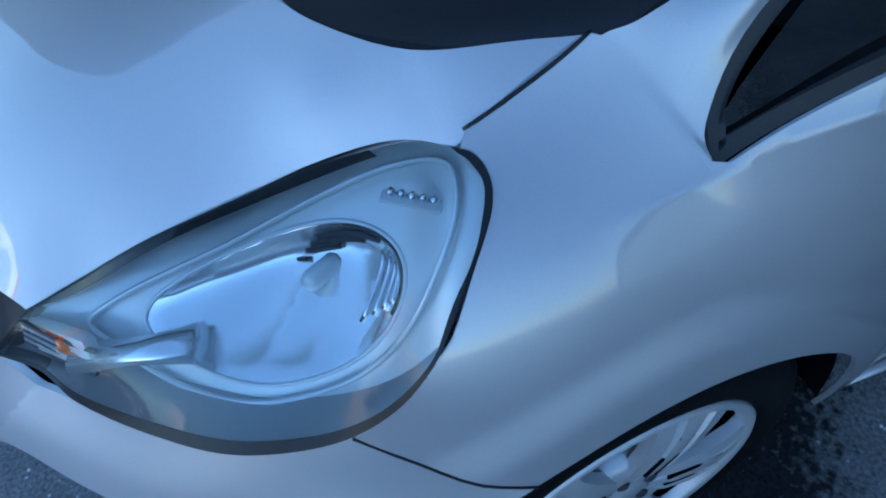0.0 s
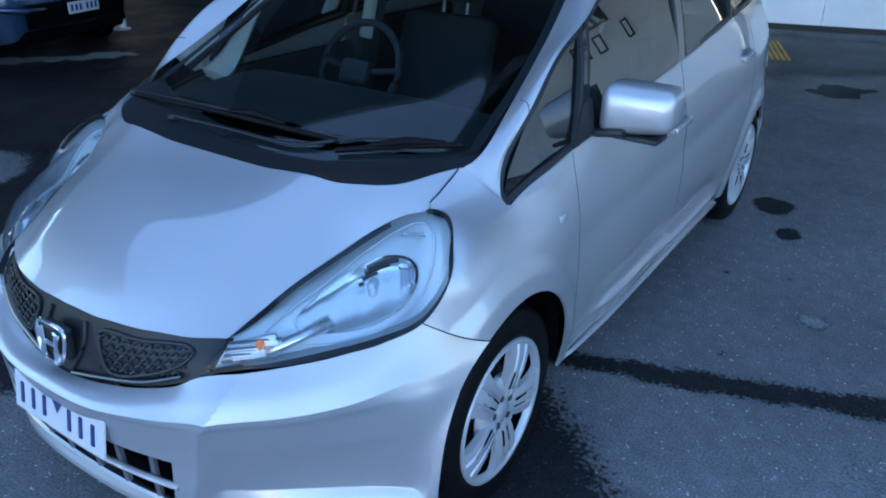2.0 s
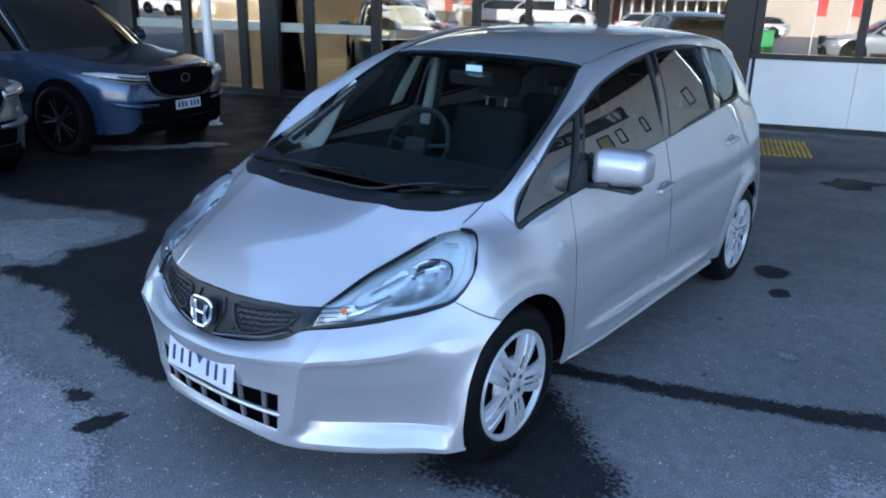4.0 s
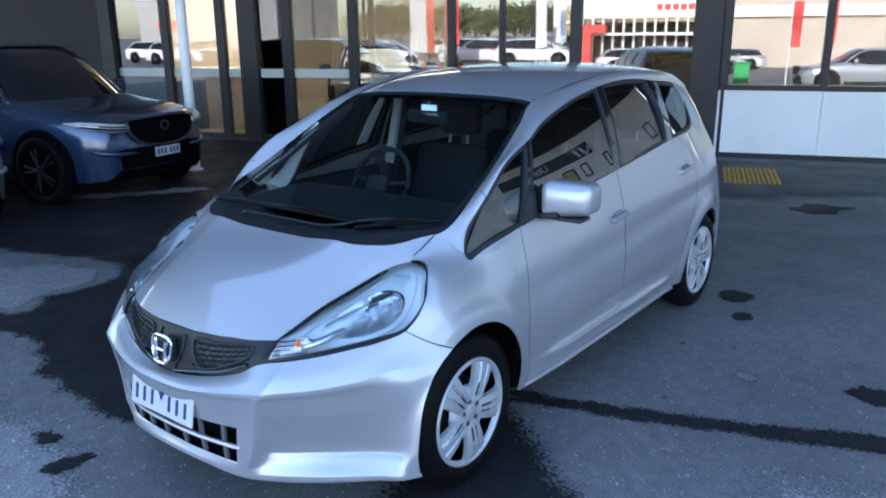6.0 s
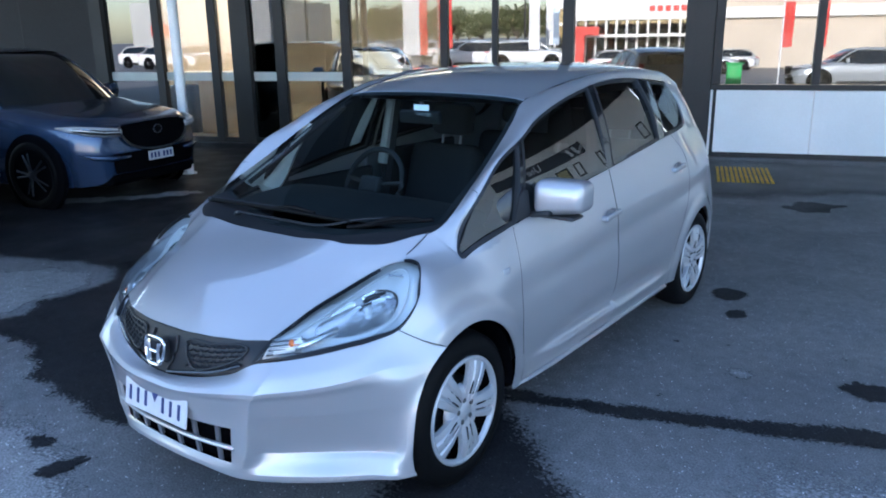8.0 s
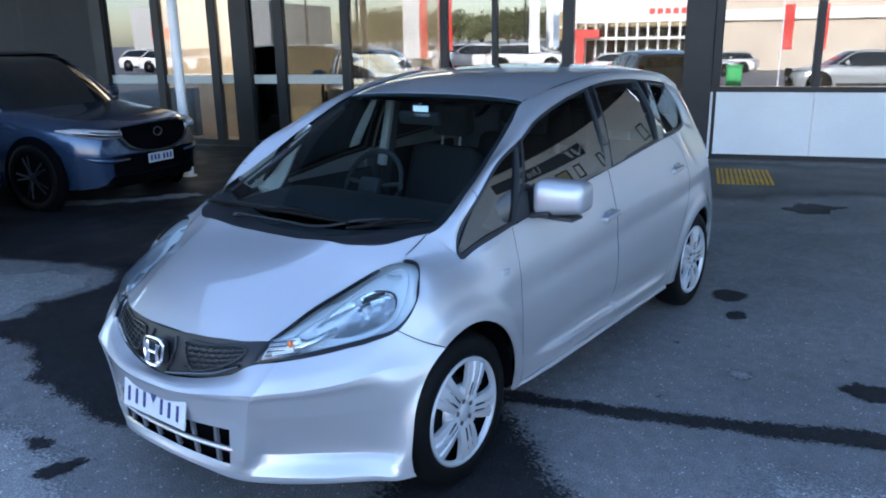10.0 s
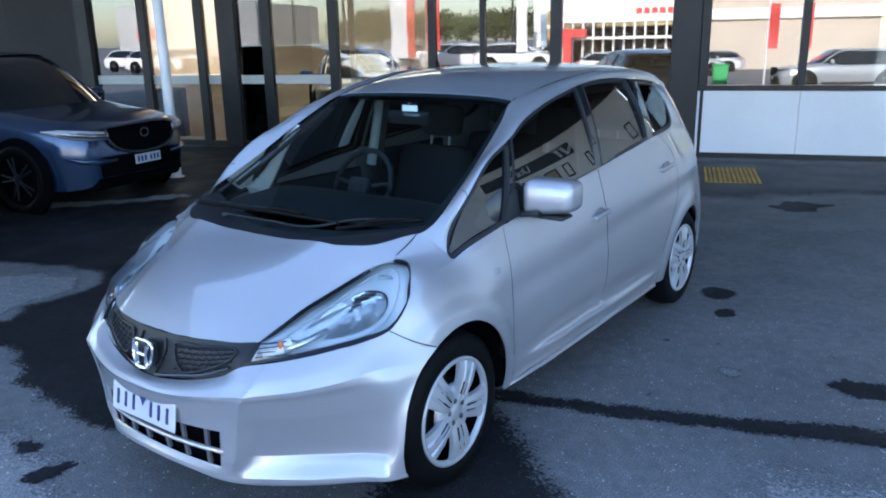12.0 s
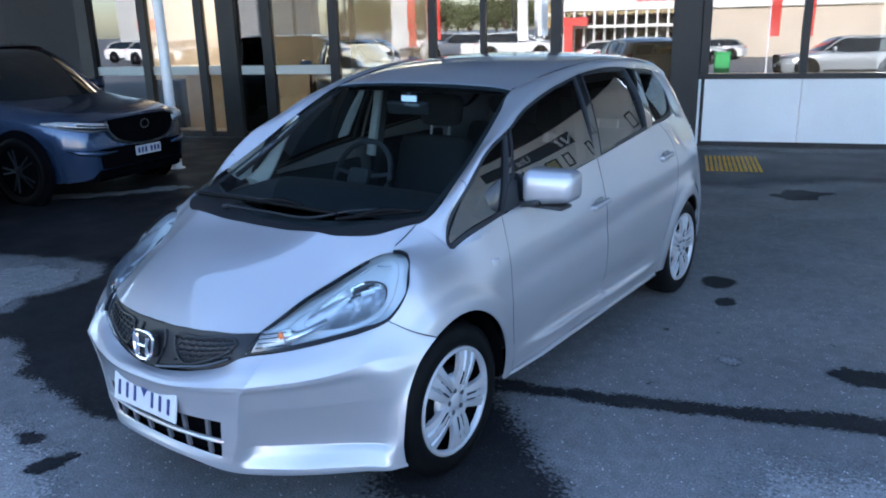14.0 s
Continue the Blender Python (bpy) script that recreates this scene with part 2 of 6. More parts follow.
def lathe(profile, steps=48, axis="x", arc=None):
    """Turns a profile of (along, radius) about the x or z axis."""
    bm = bmesh.new()
    full = arc is None
    a0, a1 = (0, 2 * math.pi) if full else arc
    rings = []
    for k in range(steps if full else steps + 1):
        a = a0 + (a1 - a0) * k / steps
        row = []
        for h, r in profile:
            row.append(bm.verts.new((h, r * math.cos(a), r * math.sin(a)) if axis == "x" else (r * math.cos(a), r * math.sin(a), h)))
        rings.append(row)
    n = len(rings)
    for k in range(n if full else n - 1):
        p, q = rings[k], rings[(k + 1) % n]
        for i in range(len(profile) - 1):
            bm.faces.new((p[i], p[i + 1], q[i + 1], q[i]) if axis == "z" else (p[i], q[i], q[i + 1], p[i + 1]))
    bmesh.ops.remove_doubles(bm, verts=bm.verts, dist=1e-5)
    bmesh.ops.recalc_face_normals(bm, faces=bm.faces)
    return bm


def tube(points, radius, sides=8, closed=False, flat=1.0):
    """A round bar along a line of points."""
    bm = bmesh.new()
    pts = [Vector(p) for p in points]
    rings = []
    for i, p in enumerate(pts):
        a = pts[max(i - 1, 0)] if not closed else pts[i - 1]
        b = pts[min(i + 1, len(pts) - 1)] if not closed else pts[(i + 1) % len(pts)]
        t = (b - a).normalized()
        up = Vector((0, 0, 1)) if abs(t.z) < 0.9 else Vector((1, 0, 0))
        u = t.cross(up).normalized()
        v = u.cross(t)
        r = radius[i] if isinstance(radius, (list, tuple)) else radius
        rings.append([bm.verts.new(p + (u * math.cos(2 * math.pi * k / sides) + v * flat * math.sin(2 * math.pi * k / sides)) * r) for k in range(sides)])
    n = len(rings)
    for i in range(n if closed else n - 1):
        p, q = rings[i], rings[(i + 1) % n]
        for k in range(sides):
            bm.faces.new((p[k], p[(k + 1) % sides], q[(k + 1) % sides], q[k]))
    if not closed:
        bm.faces.new(rings[0][::-1])
        bm.faces.new(rings[-1])
    bmesh.ops.recalc_face_normals(bm, faces=bm.faces)
    return bm


def spline(points, step=0.02, closed=False):
    """A smooth line through points, evenly sampled."""
    p = [np.array(q, float) for q in points]
    n = len(p)
    out = []
    for i in range(n if closed else n - 1):
        p1, p2 = p[i], p[(i + 1) % n]
        p0 = p[i - 1] if (i > 0 or closed) else 2 * p1 - p2
        p3 = p[(i + 2) % n] if (i + 2 < n or closed) else 2 * p2 - p1
        d01, d12, d23 = (max(np.linalg.norm(b - a), 1e-6) ** 0.5 for a, b in ((p0, p1), (p1, p2), (p2, p3)))
        m1 = d12 * ((p1 - p0) / d01 - (p2 - p0) / (d01 + d12) + (p2 - p1) / d12)
        m2 = d12 * ((p2 - p1) / d12 - (p3 - p1) / (d12 + d23) + (p3 - p2) / d23)
        k = max(1, int(math.ceil(np.linalg.norm(p2 - p1) / step)))
        for j in range(k):
            t = j / k
            out.append((2 * t**3 - 3 * t**2 + 1) * p1 + (t**3 - 2 * t**2 + t) * m1 + (-2 * t**3 + 3 * t**2) * p2 + (t**3 - t**2) * m2)
    if not closed:
        out.append(p[-1])
    return out


def outline(*runs, step=0.02):
    """A closed outline from smooth runs that meet at corners."""
    out = []
    for run in runs:
        out += spline(run, step)[:-1]
    return out


def arc(cx, cy, r, a0, a1, n=24):
    return [(cx + r * math.cos(radians(a0 + (a1 - a0) * k / n)), cy + r * math.sin(radians(a0 + (a1 - a0) * k / n))) for k in range(n + 1)]


def thin_plate(points, ease=2e-4):
    """A smooth surface w(u, v) through or, with more ease, near given (u, v, w)."""
    a = np.array(points, float)
    n = len(a)

    def kern(d2):
        return 0.5 * d2 * np.log(np.maximum(d2, 1e-12))
    k = kern(((a[:, None, :2] - a[None, :, :2]) ** 2).sum(2)) + ease * np.eye(n)
    q = np.hstack([np.ones((n, 1)), a[:, :2]])
    lhs = np.block([[k, q], [q.T, np.zeros((3, 3))]])
    sol = np.linalg.solve(lhs, np.concatenate([a[:, 2], np.zeros(3)]))

    def f(u, v):
        u, v = np.asarray(u, float), np.asarray(v, float)
        d2 = (u[..., None] - a[:, 0]) ** 2 + (v[..., None] - a[:, 1]) ** 2
        return kern(d2) @ sol[:n] + sol[n] + sol[n + 1] * u + sol[n + 2] * v
    return f


def cage(rows, mirror=False):
    """A smooth surface over a cage of rows of points; u counts columns, v rows. mirror: the rows start at x = 0 and are doubled to the other side."""
    g = np.array(rows, float)
    if mirror:
        g = np.concatenate([g[:, :0:-1] * (-1, 1, 1), g], axis=1)

    def weights(t, n):
        i = np.clip(np.floor(t).astype(int), 0, n - 2)
        f = t - i
        w = np.stack([-0.5 * f + f**2 - 0.5 * f**3, 1 - 2.5 * f**2 + 1.5 * f**3, 0.5 * f + 2 * f**2 - 1.5 * f**3, -0.5 * f**2 + 0.5 * f**3])
        return i, w
    pad = np.concatenate([2 * g[:, :1] - g[:, 1:2], g, 2 * g[:, -1:] - g[:, -2:-1]], axis=1)
    pad = np.concatenate([2 * pad[:1] - pad[1:2], pad, 2 * pad[-1:] - pad[-2:-1]], axis=0)
    nv, nu = g.shape[:2]

    def p(u, v):
        u, v = np.asarray(u, float), np.asarray(v, float)
        iu, wu = weights(u, nu)
        iv, wv = weights(v, nv)
        out = np.zeros(u.shape + (3,))
        for a in range(4):
            for b in range(4):
                out += (wv[a] * wu[b])[..., None] * pad[iv + a, iu + b]
        return out
    p.size = (nu - 1, nv - 1)
    return p


def inside(poly, pts):
    """Which points lie inside a closed outline."""
    poly, pts = np.asarray(poly), np.asarray(pts)
    x, y = pts[:, 0], pts[:, 1]
    hit = np.zeros(len(pts), bool)
    a, b = poly, np.roll(poly, -1, axis=0)
    for (x1, y1), (x2, y2) in zip(a, b):
        if y1 != y2:
            c = ((y1 > y) != (y2 > y)) & (x < (x2 - x1) * (y - y1) / (y2 - y1) + x1)
            hit ^= c
    return hit


def near_line(poly, pts):
    poly, pts = np.asarray(poly), np.asarray(pts)
    best = np.full(len(pts), 1e9)
    for a, b in zip(poly, np.roll(poly, -1, axis=0)):
        d = b - a
        t = np.clip(((pts - a) @ d) / max(d @ d, 1e-12), 0, 1)
        best = np.minimum(best, np.linalg.norm(pts - a - t[:, None] * d, axis=1))
    return best


def shrink(poly, gap):
    """Moves a closed outline inwards."""
    p = np.asarray(poly, float)
    area = 0.5 * np.sum(p[:, 0] * np.roll(p[:, 1], -1) - np.roll(p[:, 0], -1) * p[:, 1])
    if area < 0:
        p = p[::-1]
    e = np.roll(p, -1, axis=0) - p
    e /= np.maximum(np.linalg.norm(e, axis=1), 1e-9)[:, None]
    nrm = np.stack([-e[:, 1], e[:, 0]], axis=1)
    m = nrm + np.roll(nrm, 1, axis=0)
    m /= np.maximum(np.linalg.norm(m, axis=1), 0.3)[:, None]
    return p + gap * m


def skin_mesh(name, surf, poly, step, out, holes=(), gap=0.0, depth=0.008, flip=False, lift=0.0):
    """A piece of a smooth surface cut along an outline, with its edges folded in; normals are the surface's own."""
    from mathutils.geometry import delaunay_2d_cdt
    loops = [shrink(poly, gap)] + [np.asarray(h, float) for h in holes]
    allp = np.concatenate(loops)
    lo, hi = allp.min(0), allp.max(0)
    su, sv = step if isinstance(step, tuple) else (step, step)
    gu, gv = np.meshgrid(np.arange(lo[0] + su / 2, hi[0], su), np.arange(lo[1] + sv / 2, hi[1], sv))
    gu = gu + (np.arange(gu.shape[0]) % 2)[:, None] * su / 2
    cand = np.stack([gu.ravel(), gv.ravel()], axis=1)
    ok = inside(loops[0], cand)
    sc = np.array([1 / su, 1 / sv])
    for lp in loops:
        ok &= near_line(lp * sc, cand * sc) > 0.5
    for h in loops[1:]:
        ok &= ~inside(h, cand)
    cand = cand[ok]
    pts = np.concatenate([allp, cand])
    edges, k, rims = [], 0, []
    for lp in loops:
        idx = list(range(k, k + len(lp)))
        edges += [(idx[i], idx[(i + 1) % len(idx)]) for i in range(len(idx))]
        rims.append(idx)
        k += len(lp)
    vs, _, fs, _, _, _ = delaunay_2d_cdt([Vector(q * sc) for q in pts], edges, [], 0, 1e-7, False)
    vs = np.array([tuple(v) for v in vs]) / sc
    tri = np.array(fs)
    cen = vs[tri].mean(1)
    ok = inside(loops[0], cen)
    for h in loops[1:]:
        ok &= ~inside(h, cen)
    tri = tri[ok]
    e = 1.5e-3 * np.array([su, sv]) / 0.02
    du = surf(vs[:, 0] + e[0], vs[:, 1]) - surf(vs[:, 0] - e[0], vs[:, 1])
    dv = surf(vs[:, 0], vs[:, 1] + e[1]) - surf(vs[:, 0], vs[:, 1] - e[1])
    nrm = np.cross(du, dv)
    nrm /= np.maximum(np.linalg.norm(nrm, axis=1), 1e-12)[:, None]
    if (nrm @ np.array(out)).mean() < 0:
        nrm = -nrm
    pos = surf(vs[:, 0], vs[:, 1]) + lift * nrm
    fn = np.cross(pos[tri[:, 1]] - pos[tri[:, 0]], pos[tri[:, 2]] - pos[tri[:, 0]])
    bad = (fn * nrm[tri].mean(1)).sum(1) < 0
    tri[bad] = tri[bad][:, ::-1]
    faces = [tuple(int(i) for i in f) for f in tri]
    if depth:
        count = {}
        for f in faces:
            for i in range(3):
                a, b = f[i], f[(i + 1) % 3]
                count[(min(a, b), max(a, b))] = count.get((min(a, b), max(a, b)), 0) + 1
        base_n = len(pos)
        rim = {}
        extra_p, extra_n = [], []

        def fold(i, deep):
            if (i, deep) not in rim:
                rim[(i, deep)] = base_n + len(extra_p)
                extra_p.append(pos[i] - nrm[i] * (depth if deep else 0.0))
                extra_n.append(nrm[i])
            return rim[(i, deep)]
        more = []
        for f in faces:
            for i in range(3):
                a, b = f[i], f[(i + 1) % 3]
                if count[(min(a, b), max(a, b))] == 1:
                    more.append((fold(a, False), fold(a, True), fold(b, True), fold(b, False)))
        if extra_p:
            pos, nrm = np.concatenate([pos, extra_p]), np.concatenate([nrm, extra_n])
        faces += more
    if flip:
        pos, nrm = pos * (-1, 1, 1), nrm * (-1, 1, 1)
        faces = [f[::-1] for f in faces]
    mesh = bpy.data.meshes.new(name)
    mesh.from_pydata([tuple(p) for p in pos], [], faces)
    mesh.shade_smooth()
    mesh.normals_split_custom_set_from_vertices([tuple(v) for v in nrm])
    return mesh


def rect(surf, u0=None, u1=None, v0=None, v1=None, n=16):
    """The outline of a stretch of a cage, in its own counts."""
    u0, v0 = u0 or 0, v0 or 0
    u1 = surf.size[0] if u1 is None else u1
    v1 = surf.size[1] if v1 is None else v1
    t = np.linspace(0, 1, n * 3 + 1)[:-1]
    return [(u0 + (u1 - u0) * a, v0) for a in t] + [(u1, v0 + (v1 - v0) * a) for a in t] + [(u1 - (u1 - u0) * a, v1) for a in t] + [(u0, v1 - (v1 - v0) * a) for a in t]


def skin(name, surf, poly, mat, parent, out, step=0.025, both=False, label="", **kw):
    made = [link_mesh(name, skin_mesh(name, surf, poly, step, out, **kw), mat, parent, label)]
    if both:
        made.append(link_mesh(name, skin_mesh(name, surf, poly, step, out, flip=True, **kw), mat, parent, label))
    return made

# ---- ground ----
ground = bmesh.new()
bmesh.ops.create_grid(ground, x_segments=40, y_segments=40, size=1500)
part("ground", ground, ASPHALT, None, "dark worn asphalt forecourt with damp patches", kind="structure", category="ground")

# ---- showroom front: s runs along it, d stands out from it ----
FACE = pose(-1.05, 9.50, 0, 0, 0, 18.7)


def at(s, d, z=0.0):
    """A place given along the front, out from it and above the ground."""
    return FACE @ Vector((s, -d, z))


def fbox(s0, s1, d0, d1, z0, z1, bevel=0.004):
    return boxed((s0, -d1, z0), (s1, -d0, z1), bevel, FACE)


H_SOFFIT = 4.4
PANE_LEAN = -0.5
front = thing("showroom_front", Matrix.Identity(4), "dark framed glass showroom front with white panels", "building front")
tagged(front, kind="structure")
# right bay: white panels below, glazing above
for s0, s1 in ((-0.02, 1.205), (1.215, 2.45), (2.46, 3.70)):
    part("panel", fbox(s0, s1, -0.06, 0.02, 0.075, 0.925), WHITE_PANEL, front, "white cladding panel")
    part("panel_kick", fbox(s0 - 0.005, s1 + 0.005, -0.06, -0.01, 0.0, 0.08, 0), DARK_FRAME, front)
    part("window_pane", boxed((s0, 0.014, 1.0), (s1, 0.020, H_SOFFIT), 0, FACE @ pose(0, 0, 0, PANE_LEAN)), SHOP_GLASS, front, "reflecting window pane")
    part("mullion", fbox(s1 - 0.05, s1 + 0.045, -0.05, 0.035, 0.985, H_SOFFIT), DARK_FRAME, front)
part("window_sill", fbox(-0.10, 3.74, -0.08, 0.05, 0.925, 0.995), DARK_FRAME, front, "dark window sill rail")
part("corner_trim", fbox(-0.098, -0.066, -0.06, 0.06, 0.03, 0.925), WHITE_PANEL, front, "white edge strip")
part("panel_joint", fbox(-0.070, -0.015, -0.06, -0.01, 0.0, 0.925, 0), DARK_FRAME, front, "dark shadow joint")
part("column", fbox(-0.48, -0.100, -0.10, 0.10, 0, H_SOFFIT, 0.01), DARK_FRAME, front, "dark column")
part("column", fbox(-0.10, 0.02, -0.08, 0.05, 0.995, H_SOFFIT, 0.01), DARK_FRAME, front, "dark column")
# middle and left glazing
UP = [(-2.16, -2.0), (-3.20, -3.12), (-4.0, -3.89), (-5.64, -5.49), (-6.82, -6.65), (-7.61, -7.28), (-8.05, -7.90), (-9.15, -9.0), (-10.40, -10.15)]
for a, b in UP:
    wide = b - a > 0.2
    part("mullion", fbox(a, b, -0.06, 0.08 if wide else 0.05, 0, H_SOFFIT), DARK_FRAME, front)
edges_s = [-0.48] + [q for u in UP for q in (u[1], u[0])]
for k in range(0, len(edges_s) - 1, 2):
    s1, s0 = edges_s[k], edges_s[k + 1]
    part("window_pane", boxed((s0, 0.014, 0.06), (s1, 0.020, H_SOFFIT), 0, FACE @ pose(0, 0, 0, PANE_LEAN if s0 > -2.1 else 0)), DOOR_GLASS if -9.1 < s0 and s1 < -7.3 else (FRONT_GLASS if -7.3 < s0 and s1 < -3.9 else SHOP_GLASS), front, "reflecting window pane")
    part("base_rail", fbox(s0, s1, -0.05, 0.035, 0.0, 0.09), DARK_FRAME, front)
    if s1 < -4.5:
        part("glass_band", fbox(s0 + 0.01, s1 - 0.01, -0.012, -0.009, 1.03, 1.17, 0), material("frosted_band", (0.55, 0.58, 0.55), 0.5), front, "frosted safety band on the glass")
part("dark_wall", fbox(-20.0, -10.40, -0.10, 0.02, 0, H_SOFFIT + 0.6, 0.0), DARK_WALL, front, "dark cladding wall")
for k in range(6):
    part("wall_joint", fbox(-12.0 - 1.4 * k, -11.985 - 1.4 * k, 0.0, 0.024, 0, H_SOFFIT, 0), DARK_FRAME, front)
part("parapet", fbox(-20, 3.9, -9.0, 0.10, H_SOFFIT + 0.12, H_SOFFIT + 1.3, 0), DARK_WALL, front)
part("end_column", fbox(3.76, 3.92, -0.10, 0.10, 0, H_SOFFIT, 0.01), DARK_FRAME, front)
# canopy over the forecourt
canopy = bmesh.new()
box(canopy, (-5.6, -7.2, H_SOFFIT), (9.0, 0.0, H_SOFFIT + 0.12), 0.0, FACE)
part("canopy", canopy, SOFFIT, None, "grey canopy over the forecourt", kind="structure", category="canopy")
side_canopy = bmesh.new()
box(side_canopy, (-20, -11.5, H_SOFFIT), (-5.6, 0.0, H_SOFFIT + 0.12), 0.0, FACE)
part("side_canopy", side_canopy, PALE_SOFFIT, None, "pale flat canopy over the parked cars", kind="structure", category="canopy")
# room behind the glass
room = thing("showroom_room", Matrix.Identity(4), "showroom interior with a pale tiled floor", "room")
tagged(room, kind="structure")
part("room_floor", fbox(-10.4, 3.9, -8.9, -0.10, -0.02, 0.05, 0), FLOOR_TAN, room)
part("room_back_wall", fbox(-10.4, 3.9, -9.0, -8.9, 0.05, H_SOFFIT, 0), BEIGE, room)
part("room_side_wall", fbox(-10.5, -10.4, -9.0, -0.1, 0.05, H_SOFFIT, 0), BEIGE, room)
part("room_ceiling", fbox(-10.4, 3.9, -9.0, -0.1, H_SOFFIT - 0.1, H_SOFFIT - 0.02, 0), PLASTER, room)
# unseen glowing panels under the ceiling, added to lift the room's brightness
for s in (-8.8, -6.0, -3.0, 0.0, 3.0):
    fill_panel = part("ceiling_fill", fbox(s - 1.3, s + 1.3, -5.1, -3.8, H_SOFFIT - 0.16, H_SOFFIT - 0.10, 0.01), WARM_FILL, room, "unseen glowing panel added to brighten the showroom")
counter = thing("reception_counter", Matrix.Identity(4), "pale timber reception counter behind the glass doors", "counter")
part("counter_body", fbox(-10.1, -8.5, -2.2, -1.6, 0.05, 1.05, 0.02), BEIGE, counter)
part("counter_top", fbox(-10.15, -8.4, -2.25, -1.55, 1.05, 1.10, 0.01), PLASTER, counter)
for s0, s1 in ((-8.86, -8.46), (-8.44, -7.98)):
    screen_t = thing("timber_screen", FACE @ pose(0.5 * (s0 + s1), 0.75, 0.05), "pale timber screen panel inside the glass doors", "screen", "timber screens inside the doors")
    part("screen_panel", boxed((-0.5 * (s1 - s0), -0.02, 0.0), (0.5 * (s1 - s0), 0.02, 0.98), 0.006), TIMBER, screen_t)
    for sx in (-1, 1):
        part("screen_edge", boxed((sx * 0.5 * (s1 - s0) - 0.018, -0.03, 0.0), (sx * 0.5 * (s1 - s0) + 0.018, 0.03, 1.0), 0.004), TIMBER, screen_t)
stand = thing("drawer_stand", FACE @ pose(-9.22, 0.85, 0.05), "black display stand with drawers behind the glass doors", "stand")
part("stand_body", boxed((-0.27, -0.18, 0.0), (0.27, 0.2, 0.86), 0.01), DARK_WALL, stand)
for k in range(4):
    dr = part("drawer", boxed((-0.25, -0.205, 0.05 + 0.2 * k), (0.25, -0.18, 0.225 + 0.2 * k), 0.005), DARK_FRAME, stand)
    part("drawer_pull", boxed((-0.1, -0.222, 0.19 + 0.2 * k), (0.1, -0.205, 0.2 + 0.2 * k), 0.002), DARK_ALLOY, dr)
# tactile strips
strip = thing("tactile_strip", FACE @ pose(0.25, -0.90, 0), "row of yellow ribbed tactile strips on the asphalt", "tactile paving")
for k in range(12):
    part("tactile_bar", boxed((-0.21 + 0.0535 * k - 0.016, -1.08, 0.0), (-0.21 + 0.0535 * k + 0.016, 0.0, 0.012), 0.004), YELLOW, strip)
# white steel post
post = thing("steel_post", pose(-6.32, 4.63, 0), "slim white steel post beside the blue car", "post")
part("post_shaft", lathe([(0.0, 0.062), (H_SOFFIT, 0.062)], 20, "z"), WHITE_STEEL, post, smooth="all")
part("post_foot", lathe([(0.0, 0.0), (0.0, 0.10), (0.012, 0.10), (0.02, 0.055)], 20, "z"), WHITE_STEEL, post, smooth=True)

# damp, painted-shade and worn patches on the asphalt


def patch(name, points, mat, label, rough=0.025, height=0.003, seed=0.0, step=0.02, soft=0.05):
    """A flat stain or patch of painted shade with a ragged rim."""
    rim = []
    line = spline(points, step, True)
    n = len(line)
    for k, p in enumerate(line):
        q = Vector((p[0] * 6, p[1] * 6, seed))
        amount = rough * (0.9 * noise.noise(q) + 0.45 * noise.noise(q * 4.0) + 0.40 * noise.noise(q * 13.0) + 0.3 * noise.noise(q * 31.0))
        along = line[(k + 1) % n] - line[k - 1]
        side = np.array((along[1], -along[0])) / max(np.linalg.norm(along), 1e-6)
        rim.append(p + side * amount * 1.8)
    from mathutils.geometry import delaunay_2d_cdt
    rim = np.array(rim)
    lo, hi = rim.min(0), rim.max(0)
    grid = max(0.02, float(max(hi - lo)) / 60)
    gx, gy = np.meshgrid(np.arange(lo[0], hi[0], grid), np.arange(lo[1], hi[1], grid))
    cand = np.stack([gx.ravel(), gy.ravel()], axis=1)
    cand = cand[inside(rim, cand)]
    dist = near_line(rim, cand)
    cand = cand[dist > 0.4 * grid]
    pts = np.concatenate([rim, cand])
    vs, _, fs, _, _, _ = delaunay_2d_cdt([Vector(q) for q in pts], [(k, (k + 1) % n) for k in range(n)], [], 1, 1e-6, False)
    vs = np.array([tuple(v) for v in vs])
    mesh = bpy.data.meshes.new(name)
    mesh.from_pydata([(v[0], v[1], height) for v in vs], [], [tuple(f) for f in fs])
    fade = mesh.attributes.new("fade", "FLOAT", "POINT")
    fade.data.foreach_set("value", np.clip(near_line(rim, vs) / soft, 0, 1).astype(np.float32))
    ob = link_mesh(name, mesh, mat, None, label, kind="structure", category="stain")
    return ob


patch("damp_shade_patch", [(0.45, 1.60), (0.74, 1.69), (1.01, 1.76), (1.24, 1.86), (1.47, 1.93), (1.69, 2.03), (1.9, 2.13), (2.3, 2.28), (3.0, 2.5), (3.0, 2.22), (2.3, 2.0), (1.94, 1.90), (1.74, 1.83), (1.52, 1.76), (1.30, 1.68), (1.04, 1.57), (0.83, 1.53), (0.5, 1.45)], DAMP_SHADE, "damp dark streak across the asphalt", 0.02, soft=0.09)
patch("damp_shade_patch", [(0.50, 1.50), (0.72, 1.46), (0.93, 1.30), (1.12, 1.14), (1.27, 0.99), (1.37, 0.80), (1.18, 0.54), (0.9, 0.46), (0.6, 0.42), (0.4, 0.9)], DAMP_SHADE, "damp dark stain beside the front tyre", 0.025, seed=3.0, soft=0.26)
